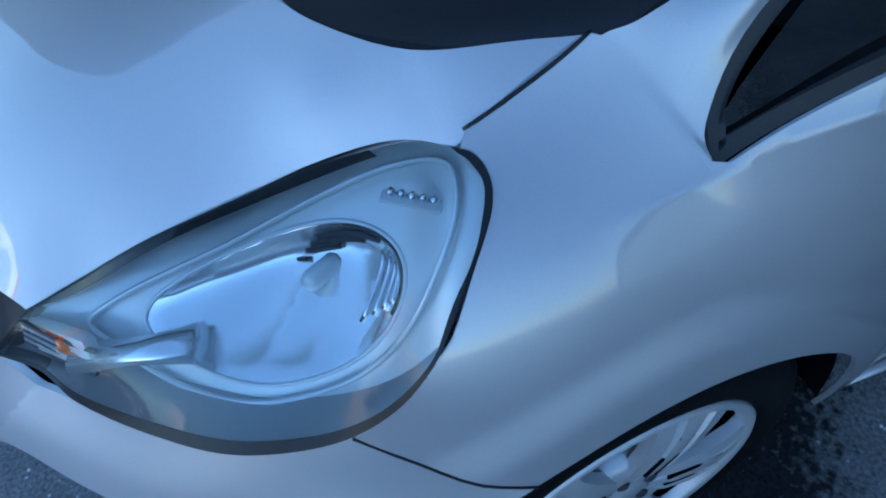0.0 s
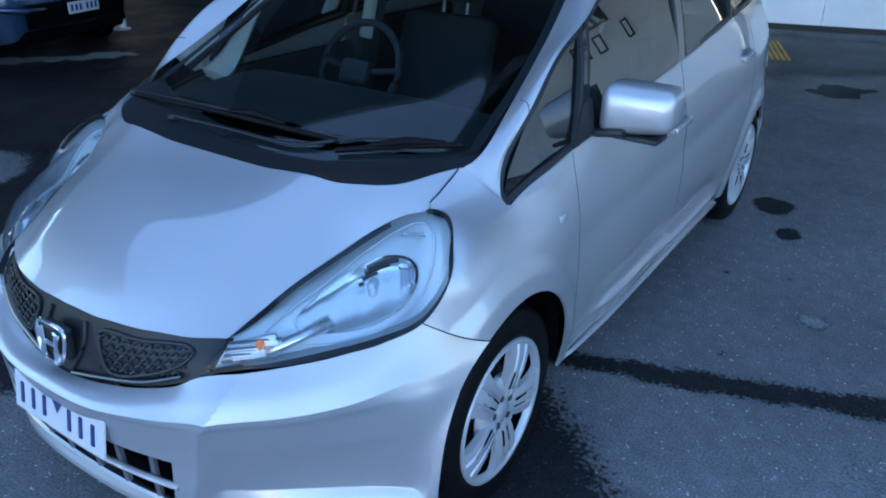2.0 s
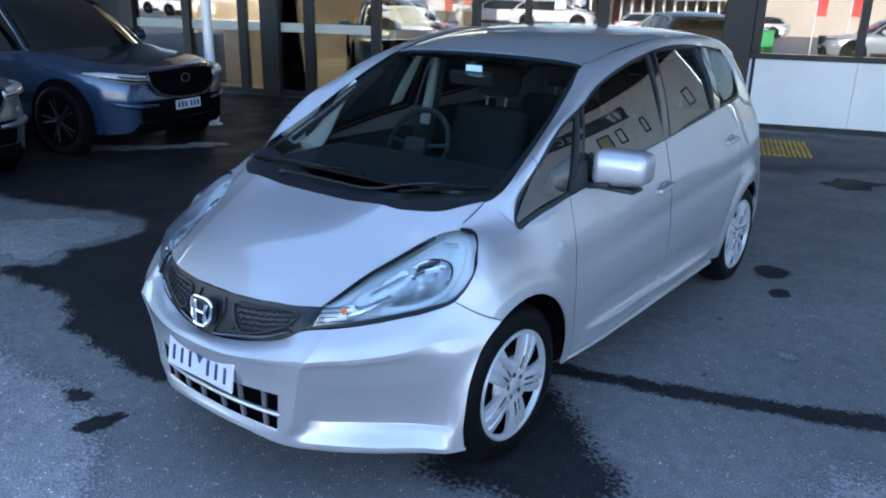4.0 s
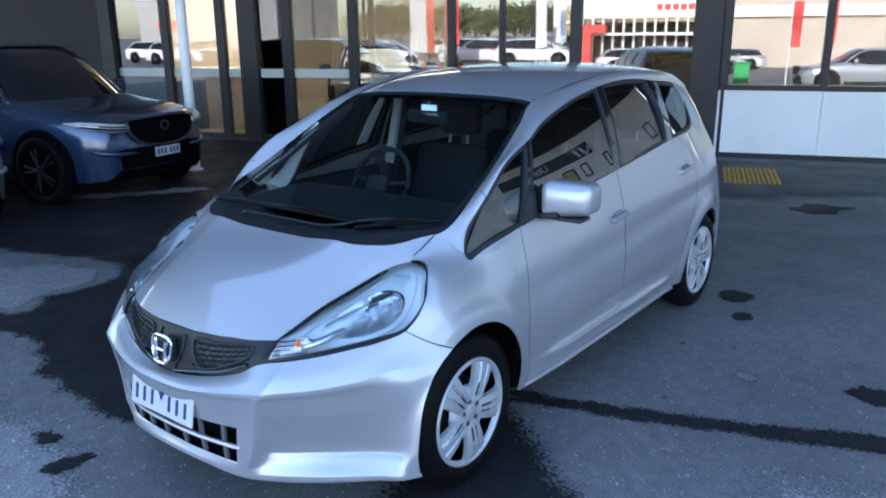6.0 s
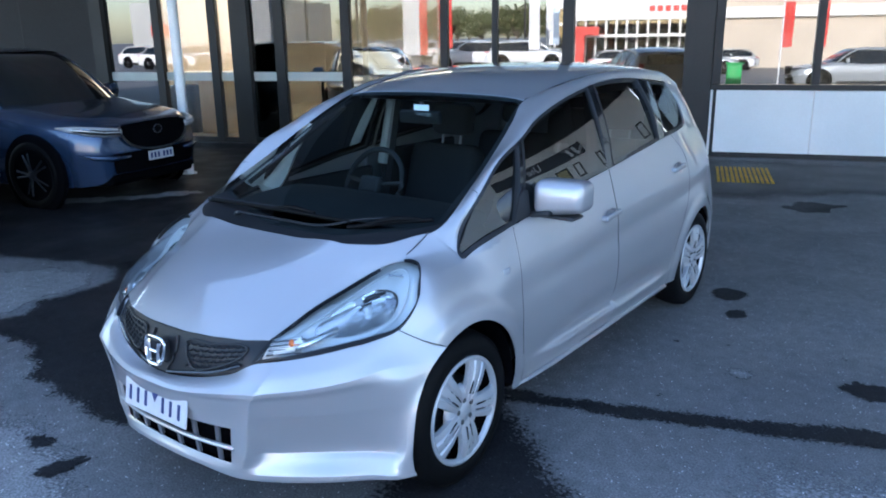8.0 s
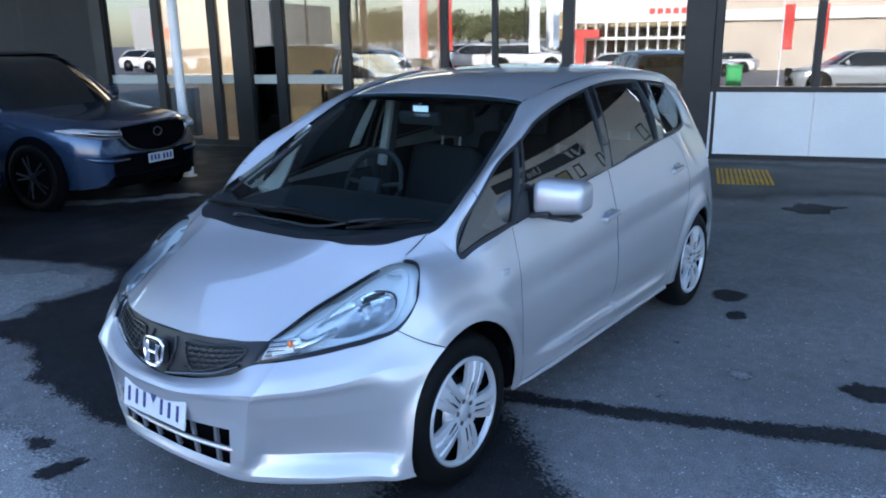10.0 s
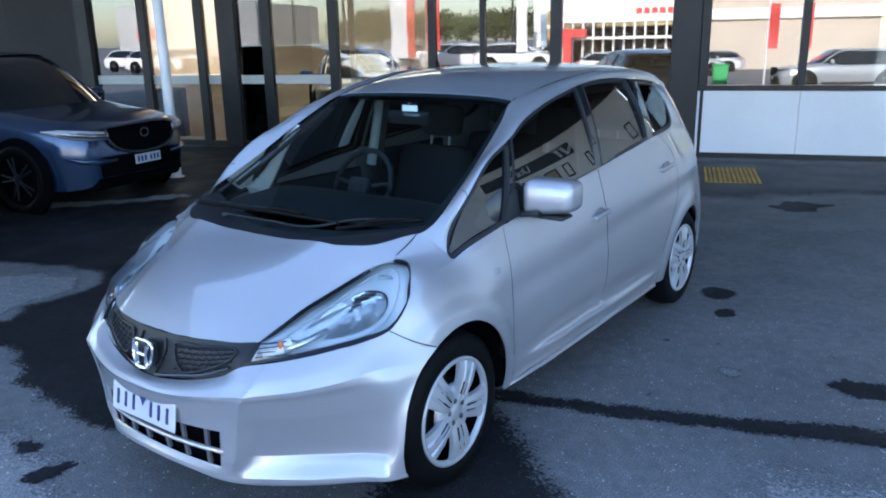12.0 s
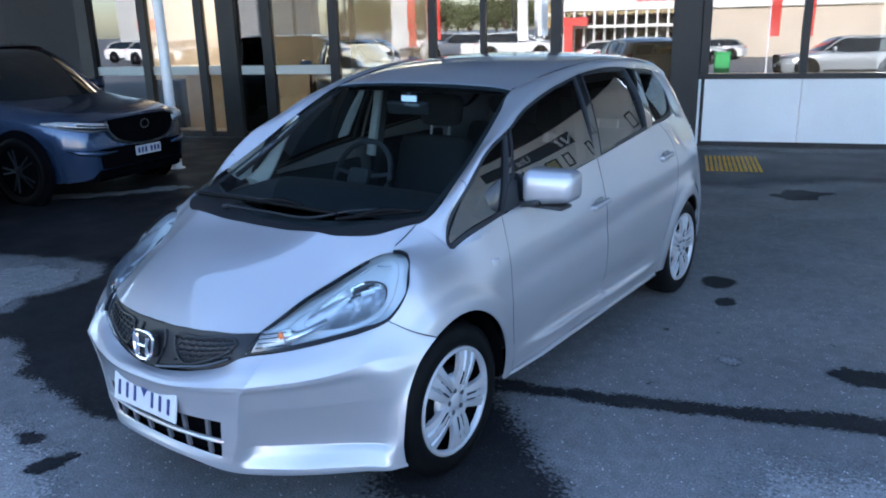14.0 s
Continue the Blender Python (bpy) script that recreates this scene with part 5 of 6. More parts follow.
# bonnet
HOOD = [
    [(0, .108, .690), (.12, .113, .692), (.24, .137, .695), (.34, .178, .697), (.428, .228, .699)],
    [(0, .120, .718), (.124, .127, .718), (.247, .153, .716), (.348, .200, .714), (.436, .262, .714)],
    [(0, .165, .765), (.13, .173, .764), (.257, .203, .758), (.36, .250, .748), (.447, .315, .737)],
    [(0, .280, .830), (.14, .287, .829), (.275, .312, .822), (.39, .362, .808), (.480, .420, .787)],
    [(0, .440, .890), (.165, .445, .889), (.32, .465, .884), (.445, .515, .870), (.538, .580, .847)],
    [(0, .520, .912), (.19, .525, .913), (.37, .545, .915), (.51, .600, .913), (.632, .690, .900)],
    [(0, .600, .935), (.21, .600, .938), (.41, .618, .950), (.545, .695, .965), (.642, .815, .971)],
]
hood_z = thin_plate([(sx * x, y, z) for row in HOOD + [LAMP_UP[1:7]] for x, y, z in row for sx in ((1, -1) if x else (1,))], 3e-3)


def hood(u, v):
    """The bonnet over (x, y), folded slightly along a crease on each side."""
    u, v = np.asarray(u, float), np.asarray(v, float)
    d = np.abs(u) - (0.235 + 0.20 * v)
    fold = np.clip((v - 0.12) / 0.12, 0, 1)
    half_width = np.interp(v, (0.228, 0.315, 0.42, 0.58, 0.69, 0.815), (0.428, 0.447, 0.48, 0.538, 0.632, 0.642))
    inner = np.clip((half_width - np.abs(u)) / 0.16, 0, 1)
    return np.stack([u, v, hood_z(u, v) - 0.075 * (np.sqrt(d * d + 2e-5) + d) * fold * inner * inner * (3 - 2 * inner)], axis=-1)


half = outline([(x, y) for x, y, z in HOOD[0]], [(x, y) for x, y, z in LAMP_UP[:7]], [LAMP_UP[6][:2], (.6385, .735), (.640, .775), (.642, .815)], [(x, y) for x, y, z in HOOD[-1]][::-1])
half = half + [(0.0, HOOD[-1][0][1])]
hood_shape = half + [(-x, y) for x, y in half[::-1] if abs(x) > 1e-6]
skin("bonnet", hood, hood_shape, PAINT, car, (0, -0.5, 1), 0.018, gap=0.0015, depth=0.014)

# shut line between bonnet and fender
for sgn in (1, -1):
    shut = [flank(np.array(y), np.array(side_at(y, x))) * (sgn, 1, 1) + np.array((0, 0, 0.001)) for x, y in SEAM[:-1]]
    part("shut_line", tube(shut, 0.0019, 6), GASKET, car, "black shut line", "all")

# upper grille in black plastic between bonnet and bumper
top_row = [(x, y + 0.012, z - 0.006) for x, y, z in HOOD[0]]
low_row = [(0, .074, .532), (.12, .089, .543), (.24, .110, .560), (.34, .142, .590), (.412, .172, .630)]
mid_row = [tuple(0.5 * (np.array(a) + np.array(b)) + np.array((0, -0.006, 0))) for a, b in zip(top_row, low_row)]
grille_s = cage([top_row, mid_row, low_row], True)
grille = skin("grille", grille_s, rect(grille_s, n=16), PLASTIC, car, (0, -1, 0.1), (0.12, 0.12), depth=0.02, label="black plastic front grille")[0]
for side in (-1, 1):
    for r in range(5):
        for c in range(8):
            u, v = 4 + side * (1.15 + 0.26 * c + (0.13 if r % 2 else 0)), 0.45 + 0.26 * r
            if v > 1.72 - 0.02 * c or u < 0.9 or u > 7.1:
                continue
            p, q, w = (grille_s(np.array(u + d * side), np.array(v + e)) + np.array((0, -0.004, 0)) for d, e in ((-0.1, 0.04), (0, -0.05), (0.1, 0.04)))
            part("grille_slat", tube([p, q, w], 0.004, 4), GASKET, grille)
def on_grille(u, v, out=0.005):
    return grille_s(np.array(float(u)), np.array(float(v))) + np.array((0, -out, 0))


for side in (-1, 1):
    frame_line = [on_grille(4 + side * a, b) for a, b in ((1.02, 0.34), (2.0, 0.30), (3.05, 0.34), (3.28, 0.60), (3.10, 1.10), (2.2, 1.52), (1.35, 1.62), (1.12, 1.1))]
    part("grille_frame", tube(spline(frame_line, 0.02, True), 0.0045, 6, True), PLASTIC, grille, smooth=True)
    part("grille_lip", tube(spline([on_grille(4 + side * a, b, 0.008) for a, b in ((0.35, 1.88), (1.2, 1.80), (2.2, 1.72), (3.2, 1.62))], 0.02), 0.009, 8, flat=0.6), GLOSS_BLACK, grille, "glossy black lower grille edge", True)
    part("grille_shoulder", tube(spline([on_grille(4 + side * a, b, 0.004) for a, b in ((0.55, 0.20), (0.62, 0.75), (0.50, 1.30), (0.30, 1.80))], 0.02), 0.005, 8), PLASTIC, grille, smooth=True)
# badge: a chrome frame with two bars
badge = part("badge", tube(spline([(-.052, .062, .655), (0, .060, .668), (.052, .062, .655), (.045, .052, .588), (.028, .048, .572), (-.028, .048, .572), (-.045, .052, .588)], 0.008, True), 0.0055, 8, True), CHROME, grille, "chrome maker's badge", True)
for sx in (-1, 1):
    part("badge_bar", tube([(sx * .034, .057, .652), (sx * .024, .053, .618), (sx * .029, .050, .580)], [0.010, 0.006, 0.010], 8), CHROME, badge, smooth=True)
part("badge_bar", tube([(-.022, .053, .616), (.022, .053, .616)], 0.006, 8), CHROME, badge, smooth=True)
part("badge_backing", boxed((-.050, .060, .575), (.050, .090, .660), 0.01), PLASTIC, badge)

# number plate with bars for its characters
plate = part("number_plate", boxed((-.186, -.004, -.052), (.186, .004, .052), 0.004, pose(0, .034, .425, -10)), WHITE_PLATE, car, "white number plate with dark characters")
for k, x in enumerate((-.148, -.100, -.052, .052, .098, .146)):
    part("plate_mark", boxed((x - .006, -.007, -.028), (x + .006, -.004, .028), 0.0, pose(0, .034, .425, -10)), PLATE_BLUE, plate)
bm = bmesh.new()
m = pose(0, .034, .425, -10)
bm.faces.new([bm.verts.new(m @ Vector(p)) for p in ((-.022, -.0065, .042), (.004, -.0065, .0), (.030, -.0065, .042))])
part("plate_emblem", bm, PLATE_BLUE, plate)

# headlights
BOWL_U, BOWL_V = (3.70, 1.50), (1.80, 0.90)
BOWL_IN = np.array((-0.40, 0.86, -0.12))


def bowl_r2(u, v):
    return ((np.asarray(u, float) - BOWL_U[0]) / BOWL_U[1]) ** 2 + ((np.asarray(v, float) - BOWL_V[0]) / BOWL_V[1]) ** 2


def lamp_bowl(u, v):
    """The hollow of the reflector."""
    r2 = np.clip(bowl_r2(u, v), 0, 1)
    facets = 0.007 * np.abs(np.sin(3.4 * (np.asarray(u, float) - BOWL_U[0]) + 0.5)) + 0.004 * np.sin(5.0 * np.asarray(v, float))
    return lamp_inner(u, v) + BOWL_IN * ((0.070 + facets) * (1 - r2))[..., None]


BOWL_OUT = [(BOWL_U[0] + BOWL_U[1] * math.cos(a), BOWL_V[0] + BOWL_V[1] * math.sin(a)) for a in np.linspace(0, 2 * math.pi, 49)[:-1]]


def build_lamp(sign):
    flip = sign < 0
    lamp_ob = link_mesh("headlight", skin_mesh("headlight", lamp, LAMP_OUT, (0.2, 0.15), FRONT_OUT, gap=0.0, depth=0.0, flip=flip), LENS, car, "clear plastic headlight lens in a black rim")
    lamp_ob.visible_shadow = False
    link_mesh("lamp_rim", skin_mesh("lamp_rim", lamp, LAMP_OUT, (0.15, 0.12), FRONT_OUT, holes=[LAMP_IN], gap=0.0, depth=0.015, lift=0.001, flip=flip), GASKET, lamp_ob, "black rubber rim")
    link_mesh("lamp_housing", skin_mesh("lamp_housing", lamp_inner, LAMP_OUT, (0.2, 0.15), FRONT_OUT, holes=[BOWL_OUT], gap=0.0, depth=0.0, flip=flip), LAMP_BOWL, lamp_ob)
    # the wall between housing and lens
    edge = [(lamp(np.array(u), np.array(v)) + np.array((0, 0, 0)), lamp_inner(np.array(u), np.array(v))) for u, v in LAMP_IN]
    bm = bmesh.new()
    ring = [(bm.verts.new((sign * a[0], a[1], a[2])), bm.verts.new((sign * b[0], b[1], b[2]))) for a, b in edge]
    for k in range(len(ring)):
        a, b = ring[k], ring[(k + 1) % len(ring)]
        bm.faces.new((a[0], b[0], b[1], a[1]))
    part("lamp_wall", bm, SHROUD, lamp_ob, "grey lamp shroud", "all")

    def mirrored(bm2):
        if flip:
            bmesh.ops.transform(bm2, matrix=Matrix.Diagonal((-1, 1, 1, 1)), verts=bm2.verts)
            bmesh.ops.reverse_faces(bm2, faces=bm2.faces)
        return bm2
    refl = link_mesh("reflector_bowl", skin_mesh("reflector_bowl", lamp_bowl, BOWL_OUT, (0.12, 0.09), FRONT_OUT, depth=0.0, flip=flip), REFLECTOR, lamp_ob, "bright mirrored reflector")
    rim_line = [lamp_inner(np.array(u), np.array(v)) for u, v in BOWL_OUT]
    part("bowl_rim", mirrored(tube(rim_line, 0.0025, 6, True)), LAMP_BOWL, refl, smooth="all")
    mid_p = lamp_bowl(np.array(BOWL_U[0]), np.array(BOWL_V[0]))
    turn = Matrix.Translation(Vector(mid_p)) @ (-Vector(BOWL_IN)).to_track_quat("Z", "Y").to_matrix().to_4x4()
    bulb = lathe([(-0.01, 0.012), (0.024, 0.012), (0.032, 0.009), (0.036, 0.0)], 24, "z")
    bmesh.ops.transform(bulb, matrix=turn, verts=bulb.verts)
    part("bulb_shield", mirrored(bulb), LAMP_BOWL, refl, smooth="all")
    # dark slots above the bulb and ribs beside it
    for k in range(4):
        u0, v0 = BOWL_U[0] + 0.40 - 0.20 * k, BOWL_V[0] - 0.52 + 0.12 * k
        line = [lamp_bowl(np.array(u0 + du), np.array(v0 + 0.05 * du)) - BOWL_IN * 0.006 for du in np.linspace(-0.45 + 0.1 * k, 0.45 - 0.16 * k, 6)]
        part("reflector_slot", mirrored(tube(line, 0.0050 - 0.0007 * k, 5)), PLASTIC, refl, "dark slot", "all")
    for k in range(5):
        u0 = BOWL_U[0] + 0.80 + 0.12 * k
        line = [lamp_bowl(np.array(u0), np.array(BOWL_V[0] + dv)) - BOWL_IN * 0.003 for dv in np.linspace(-0.25 + 0.05 * k, 0.42 - 0.06 * k, 6)]
        part("reflector_rib", mirrored(tube(line, 0.0032, 5)), CHROME, refl, smooth="all")
    edge_line = [lamp_bowl(np.array(BOWL_U[0] + 0.93 * BOWL_U[1] * math.cos(a)), np.array(BOWL_V[0] + 0.93 * BOWL_V[1] * math.sin(a))) - BOWL_IN * 0.004 for a in np.linspace(-1.25, 0.35, 14)]
    part("reflector_edge", mirrored(tube(edge_line, 0.003, 5)), GASKET, refl, "dark edge line", "all")
    # teardrop bezel round the bowl
    tear = [lamp_inner(np.array(u), np.array(v)) - BOWL_IN * 0.010 for u, v in spline([(1.5, 1.75), (3.0, 0.80), (4.7, 0.40), (5.75, 0.55), (6.0, 1.25), (5.45, 2.25), (4.3, 2.76), (2.6, 2.72)], 0.15, True)]
    part("bezel", mirrored(tube(tear, 0.0035, 6, True)), LAMP_BOWL, lamp_ob, "bright teardrop bezel", "all")
    # indicator in the inner corner
    ind = bmesh.new()
    box(ind, (-0.058, -0.010, -0.024), (0.058, 0.010, 0.024), 0.012, Matrix.Translation((0.476, 0.256, 0.676)) @ pose(0, 0, 0, -18, -14, 38))
    ind_ob = part("indicator", mirrored(ind), LAMP_BOWL, lamp_ob, "clear indicator with an amber bulb", True)
    amber = lathe([(-0.014, 0.0), (-0.012, 0.008), (0.0, 0.011), (0.012, 0.008), (0.014, 0.0)], 12, "z")
    bmesh.ops.transform(amber, matrix=Matrix.Translation((0.490, 0.262, 0.688)), verts=amber.verts)
    part("indicator_bulb", mirrored(amber), AMBER, ind_ob, "orange bulb", "all")
    for k in range(7):
        h = 0.652 + 0.0075 * k
        rib = tube([(0.425 + 0.002 * k, 0.203 + 0.003 * k, h - 0.004), (0.470 + 0.002 * k, 0.236 + 0.003 * k, h + 0.001), (0.520 + 0.001 * k, 0.276 + 0.003 * k, h + 0.004)], 0.0034, 5)
        part("indicator_rib", mirrored(rib), SILVER_LENS if k % 2 else DARK_ALLOY, ind_ob)
    arm = tube([(0.500, 0.262, 0.674), (0.54, 0.335, 0.690), (0.575, 0.40, 0.708)], [0.022, 0.018, 0.026], 8, flat=0.6)
    part("reflector_arm", mirrored(arm), REFLECTOR, lamp_ob, smooth="all")
    # parking bulb cluster near the top
    face = (-Vector(BOWL_IN)).to_track_quat("Z", "Y").to_matrix().to_4x4()
    tray = boxed((-.030, -.008, -.006), (.030, .008, -.001), 0.003, Matrix.Translation((0.628, 0.645, 0.849)) @ Vector((.62, .78, -.12)).to_track_quat("X", "Z").to_matrix().to_4x4())
    tray_ob = part("parking_tray", mirrored(tray), LAMP_BOWL, lamp_ob, smooth=True)
    for k in range(5):
        top_b = lathe([(-0.006, 0.0), (-0.005, 0.005), (0.0, 0.005), (0.003 - 0.001 * (k % 2), 0.0)], 10, "z")
        along = 0.0105 * (k - 2)
        bmesh.ops.transform(top_b, matrix=Matrix.Translation((0.628 + .62 * along, 0.645 + .78 * along, 0.850 - .12 * along)) @ face, verts=top_b.verts)
        part("parking_bulb", mirrored(top_b), CHROME if k % 2 else REFLECTOR, tray_ob, smooth="all")


for sgn in (1, -1):
    build_lamp(sgn)

# cowl, windscreen, roof, pillars
WS = [
    [(0, .750, .913), (.22, .765, .917), (.42, .825, .946), (.54, .872, .966), (.637, .911, .990)],
    [(0, .885, .990), (.22, .892, .990), (.42, .910, .993), (.54, .935, .999), (.632, .970, 1.016)],
    [(0, 1.140, 1.135), (.22, 1.146, 1.134), (.42, 1.162, 1.132), (.53, 1.185, 1.131), (.612, 1.215, 1.132)],
    [(0, 1.420, 1.285), (.21, 1.424, 1.284), (.40, 1.437, 1.282), (.50, 1.458, 1.280), (.575, 1.482, 1.280)],
    [(0, 1.725, 1.412), (.20, 1.722, 1.410), (.37, 1.715, 1.405), (.465, 1.705, 1.399), (.527, 1.692, 1.390)],
]
screen_s = cage(WS, True)
screen = skin("windscreen", screen_s, rect(screen_s), WINDSCREEN, car, (0, -0.5, 1), (0.2, 0.12), depth=0.0, label="clear raked windscreen")[0]
screen.visible_shadow = False
link_mesh("windscreen_seal", skin_mesh("windscreen_seal", screen_s, rect(screen_s), (0.2, 0.12), (0, -0.5, 1), holes=[rect(screen_s, 0.30, 7.70, 0.30, 3.88)[::-1]], depth=0.0, lift=-0.003), PLASTIC, screen, "black windscreen border")
cowl_s = cage([[(x, y + 0.004, z - 0.016) for x, y, z in HOOD[-1]], [(x * 1.01, y * 0.6 + w[1] * 0.4, z * 0.6 + w[2] * 0.4 - 0.010) for (x, y, z), w in zip(HOOD[-1], WS[0])], [(x, y + 0.02, z - 0.002) for x, y, z in WS[0]]], True)
skin("cowl", cowl_s, rect(cowl_s), PLASTIC, car, (0, -0.4, 1), (0.15, 0.12), depth=0.02, label="black plastic cowl below the windscreen")
ROOF = [
    [(0, 1.722, 1.414), (.20, 1.720, 1.412), (.37, 1.713, 1.407), (.465, 1.703, 1.401), (.530, 1.690, 1.392)],
    [(0, 2.00, 1.480), (.20, 2.00, 1.478), (.37, 2.00, 1.470), (.48, 2.00, 1.460), (.555, 2.00, 1.447)],
    [(0, 2.35, 1.516), (.20, 2.35, 1.514), (.37, 2.35, 1.506), (.49, 2.35, 1.495), (.570, 2.35, 1.480)],
    [(0, 2.80, 1.522), (.20, 2.80, 1.520), (.37, 2.80, 1.511), (.49, 2.80, 1.500), (.570, 2.80, 1.484)],
    [(0, 3.25, 1.490), (.20, 3.25, 1.488), (.37, 3.24, 1.478), (.47, 3.22, 1.466), (.545, 3.20, 1.448)],
    [(0, 3.58, 1.425), (.20, 3.575, 1.423), (.36, 3.55, 1.412), (.45, 3.50, 1.400), (.515, 3.43, 1.390)],
]
roof_s = cage(ROOF, True)
skin("roof", roof_s, rect(roof_s), PAINT, car, (0, 0, 1), (0.15, 0.15), depth=0.01)
RAIL_W = [(.646, .835, .972), (.660, .93, 1.008), (.640, 1.07, 1.075), (.622, 1.21, 1.145), (.603, 1.355, 1.224), (.572, 1.52, 1.312), (.532, 1.692, 1.393), (.556, 2.00, 1.449), (.571, 2.35, 1.482), (.571, 2.80, 1.486), (.546, 3.20, 1.450), (.516, 3.43, 1.392)]
RAIL_Q = [(.742, .884, .868), (.733, .945, .978), (.718, 1.06, 1.082), (.700, 1.215, 1.192), (.688, 1.41, 1.262), (.674, 1.56, 1.325), (.659, 1.816, 1.389), (.648, 2.13, 1.439), (.643, 2.45, 1.455), (.642, 2.84, 1.430), (.645, 3.20, 1.395), (.600, 3.40, 1.345)]
rail_rows = []
for k, (w, q) in enumerate(zip(RAIL_W, RAIL_Q)):
    w, q = np.array(w), np.array((float(flank_x(q[1], q[2])), q[1], q[2]))
    bulge = np.array((0.012, -0.004, 0.016)) if k < 7 else np.array((0.012, 0, 0.020))
    if k == 1:
        bulge = np.array((0.009, -0.003, 0.003))
    rail_rows.append([tuple(w), tuple(0.65 * w + 0.35 * q + 0.9 * bulge), tuple(0.3 * w + 0.7 * q + 0.9 * bulge), tuple(q)])


def rail_row(*line):
    return [tuple(float(c) for c in flank(np.array(y), np.array(v))) for y, v in foot_line(*line)]


rail_rows[0] = rail_row(*FOOT)
rail_rows.insert(0, rail_row(.785, 1.016, .850, .834))
rail_rows.insert(2, rail_row(.862, 1.040, .890, .902))
rail_s = cage(rail_rows)
skin("side_rail", rail_s, rect(rail_s, v0=1.0, n=24), PAINT, car, (0.7, -0.3, 0.6), (0.3, 0.10), True, depth=0.0)
for sgn in (1, -1):
    part("pillar_seam", tube([np.array([float(c) for c in rail_s(np.array(v), np.array(4.10 - 0.057 * v))]) * (sgn, 1, 1) for v in np.linspace(0.9, 3.0, 9)], 0.0014, 5), GASKET, car, "thin joint across the pillar")
    part("roof_seam", tube(spline([(sgn * (x - 0.004), y, z - 0.001) for x, y, z in RAIL_W[6:]], 0.05), 0.004, 5), PLASTIC, car, "black roof drip strip")

# tail
TAIL = [
    [(.600, 3.40, 1.345), (.515, 3.50, 1.40), (.30, 3.57, 1.42), (0, 3.59, 1.425)],
    [(.655, 3.41, 1.26), (.58, 3.56, 1.27), (.32, 3.64, 1.29), (0, 3.66, 1.295)],
    [(.705, 3.42, 1.15), (.635, 3.61, 1.13), (.34, 3.71, 1.13), (0, 3.735, 1.13)],
    [(.773, 3.52, .95), (.69, 3.71, .93), (.36, 3.80, .93), (0, 3.82, .93)],
    [(.796, 3.57, .65), (.725, 3.79, .64), (.38, 3.87, .64), (0, 3.89, .64)],
    [(.798, 3.60, .40), (.725, 3.81, .40), (.38, 3.885, .40), (0, 3.90, .40)],
    [(.772, 3.60, .20), (.68, 3.76, .20), (.35, 3.84, .20), (0, 3.85, .20)],
]
tail_s = cage([row[::-1] for row in TAIL], True)
glass_hole = rect(tail_s, 1.55, 4.45, 0.45, 1.8)
skin("tailgate", tail_s, rect(tail_s, 0, 6, 0, 4), PAINT, car, (0, 1, 0), (0.15, 0.15), holes=[glass_hole[::-1]], depth=0.01)
back = skin("rear_glass", tail_s, glass_hole, REAR_GLASS, car, (0, 1, 0), (0.3, 0.3), depth=0.0)[0]
back.visible_shadow = False
skin("rear_bumper", tail_s, rect(tail_s, 0, 6, 4, 6), PAINT, car, (0, 1, 0), (0.15, 0.15), depth=0.01, gap=0.01)
for u0, u1 in ((1.02, 1.40), (4.60, 4.98)):
    skin("tail_light", tail_s, rect(tail_s, u0, u1, 1.7, 3.2), RED_LENS, car, (0, 1, 0), (0.2, 0.2), depth=0.012, lift=0.010, label="red tail light")

# dark shell inside: floor, bulkhead, wheel wells
part("engine_shroud", boxed((-.40, .30, .24), (.40, .60, .62), 0.05), VOID, car)
part("engine_shroud", boxed((-.54, .60, .24), (.54, .95, .80), 0.05), VOID, car)
part("floor_pan", boxed((-.76, 1.20, .22), (.76, 2.88, .30), 0.02), VOID, car)
part("boot_floor", boxed((-.56, 2.88, .24), (.56, 3.70, .62), 0.04), VOID, car)
part("bulkhead", boxed((-.76, 1.17, .30), (.76, 1.21, .84), 0.0), VOID, car)
for (cy, cz, r), reach, low in ((ARCH_F, 0.812, -6), (ARCH_R, 0.795, -8)):
    for sgn in (1, -1):
        liner = lathe([(0.50, r + 0.006), (reach - 0.04, r + 0.004), (reach, r + 0.002)], 40, "x", (radians(low), radians(190)))
        disc = lathe([(0.50, 0.01), (0.50, r + 0.005)], 30, "x", (radians(-20), radians(200)))
        merge(liner, disc)
        bmesh.ops.transform(liner, matrix=Matrix.Translation((0, cy, cz)) @ Matrix.Diagonal((sgn, 1, 1, 1)), verts=liner.verts)
        part("arch_liner", liner, VOID, car, "black wheel arch liner")

# cabin
skin("dashboard", cage([[(0, .78, .89), (.3, .81, .90), (.60, .92, .94)], [(0, 1.10, .985), (.3, 1.10, .985), (.62, 1.12, .97)], [(0, 1.32, .95), (.3, 1.33, .95), (.64, 1.33, .94)], [(0, 1.40, .70), (.3, 1.40, .70), (.66, 1.38, .70)]], True),
     [(0, 0), (4, 0), (4, 3), (0, 3)], DASH, car, (0, 0, 1), (0.3, 0.3), depth=0.0)


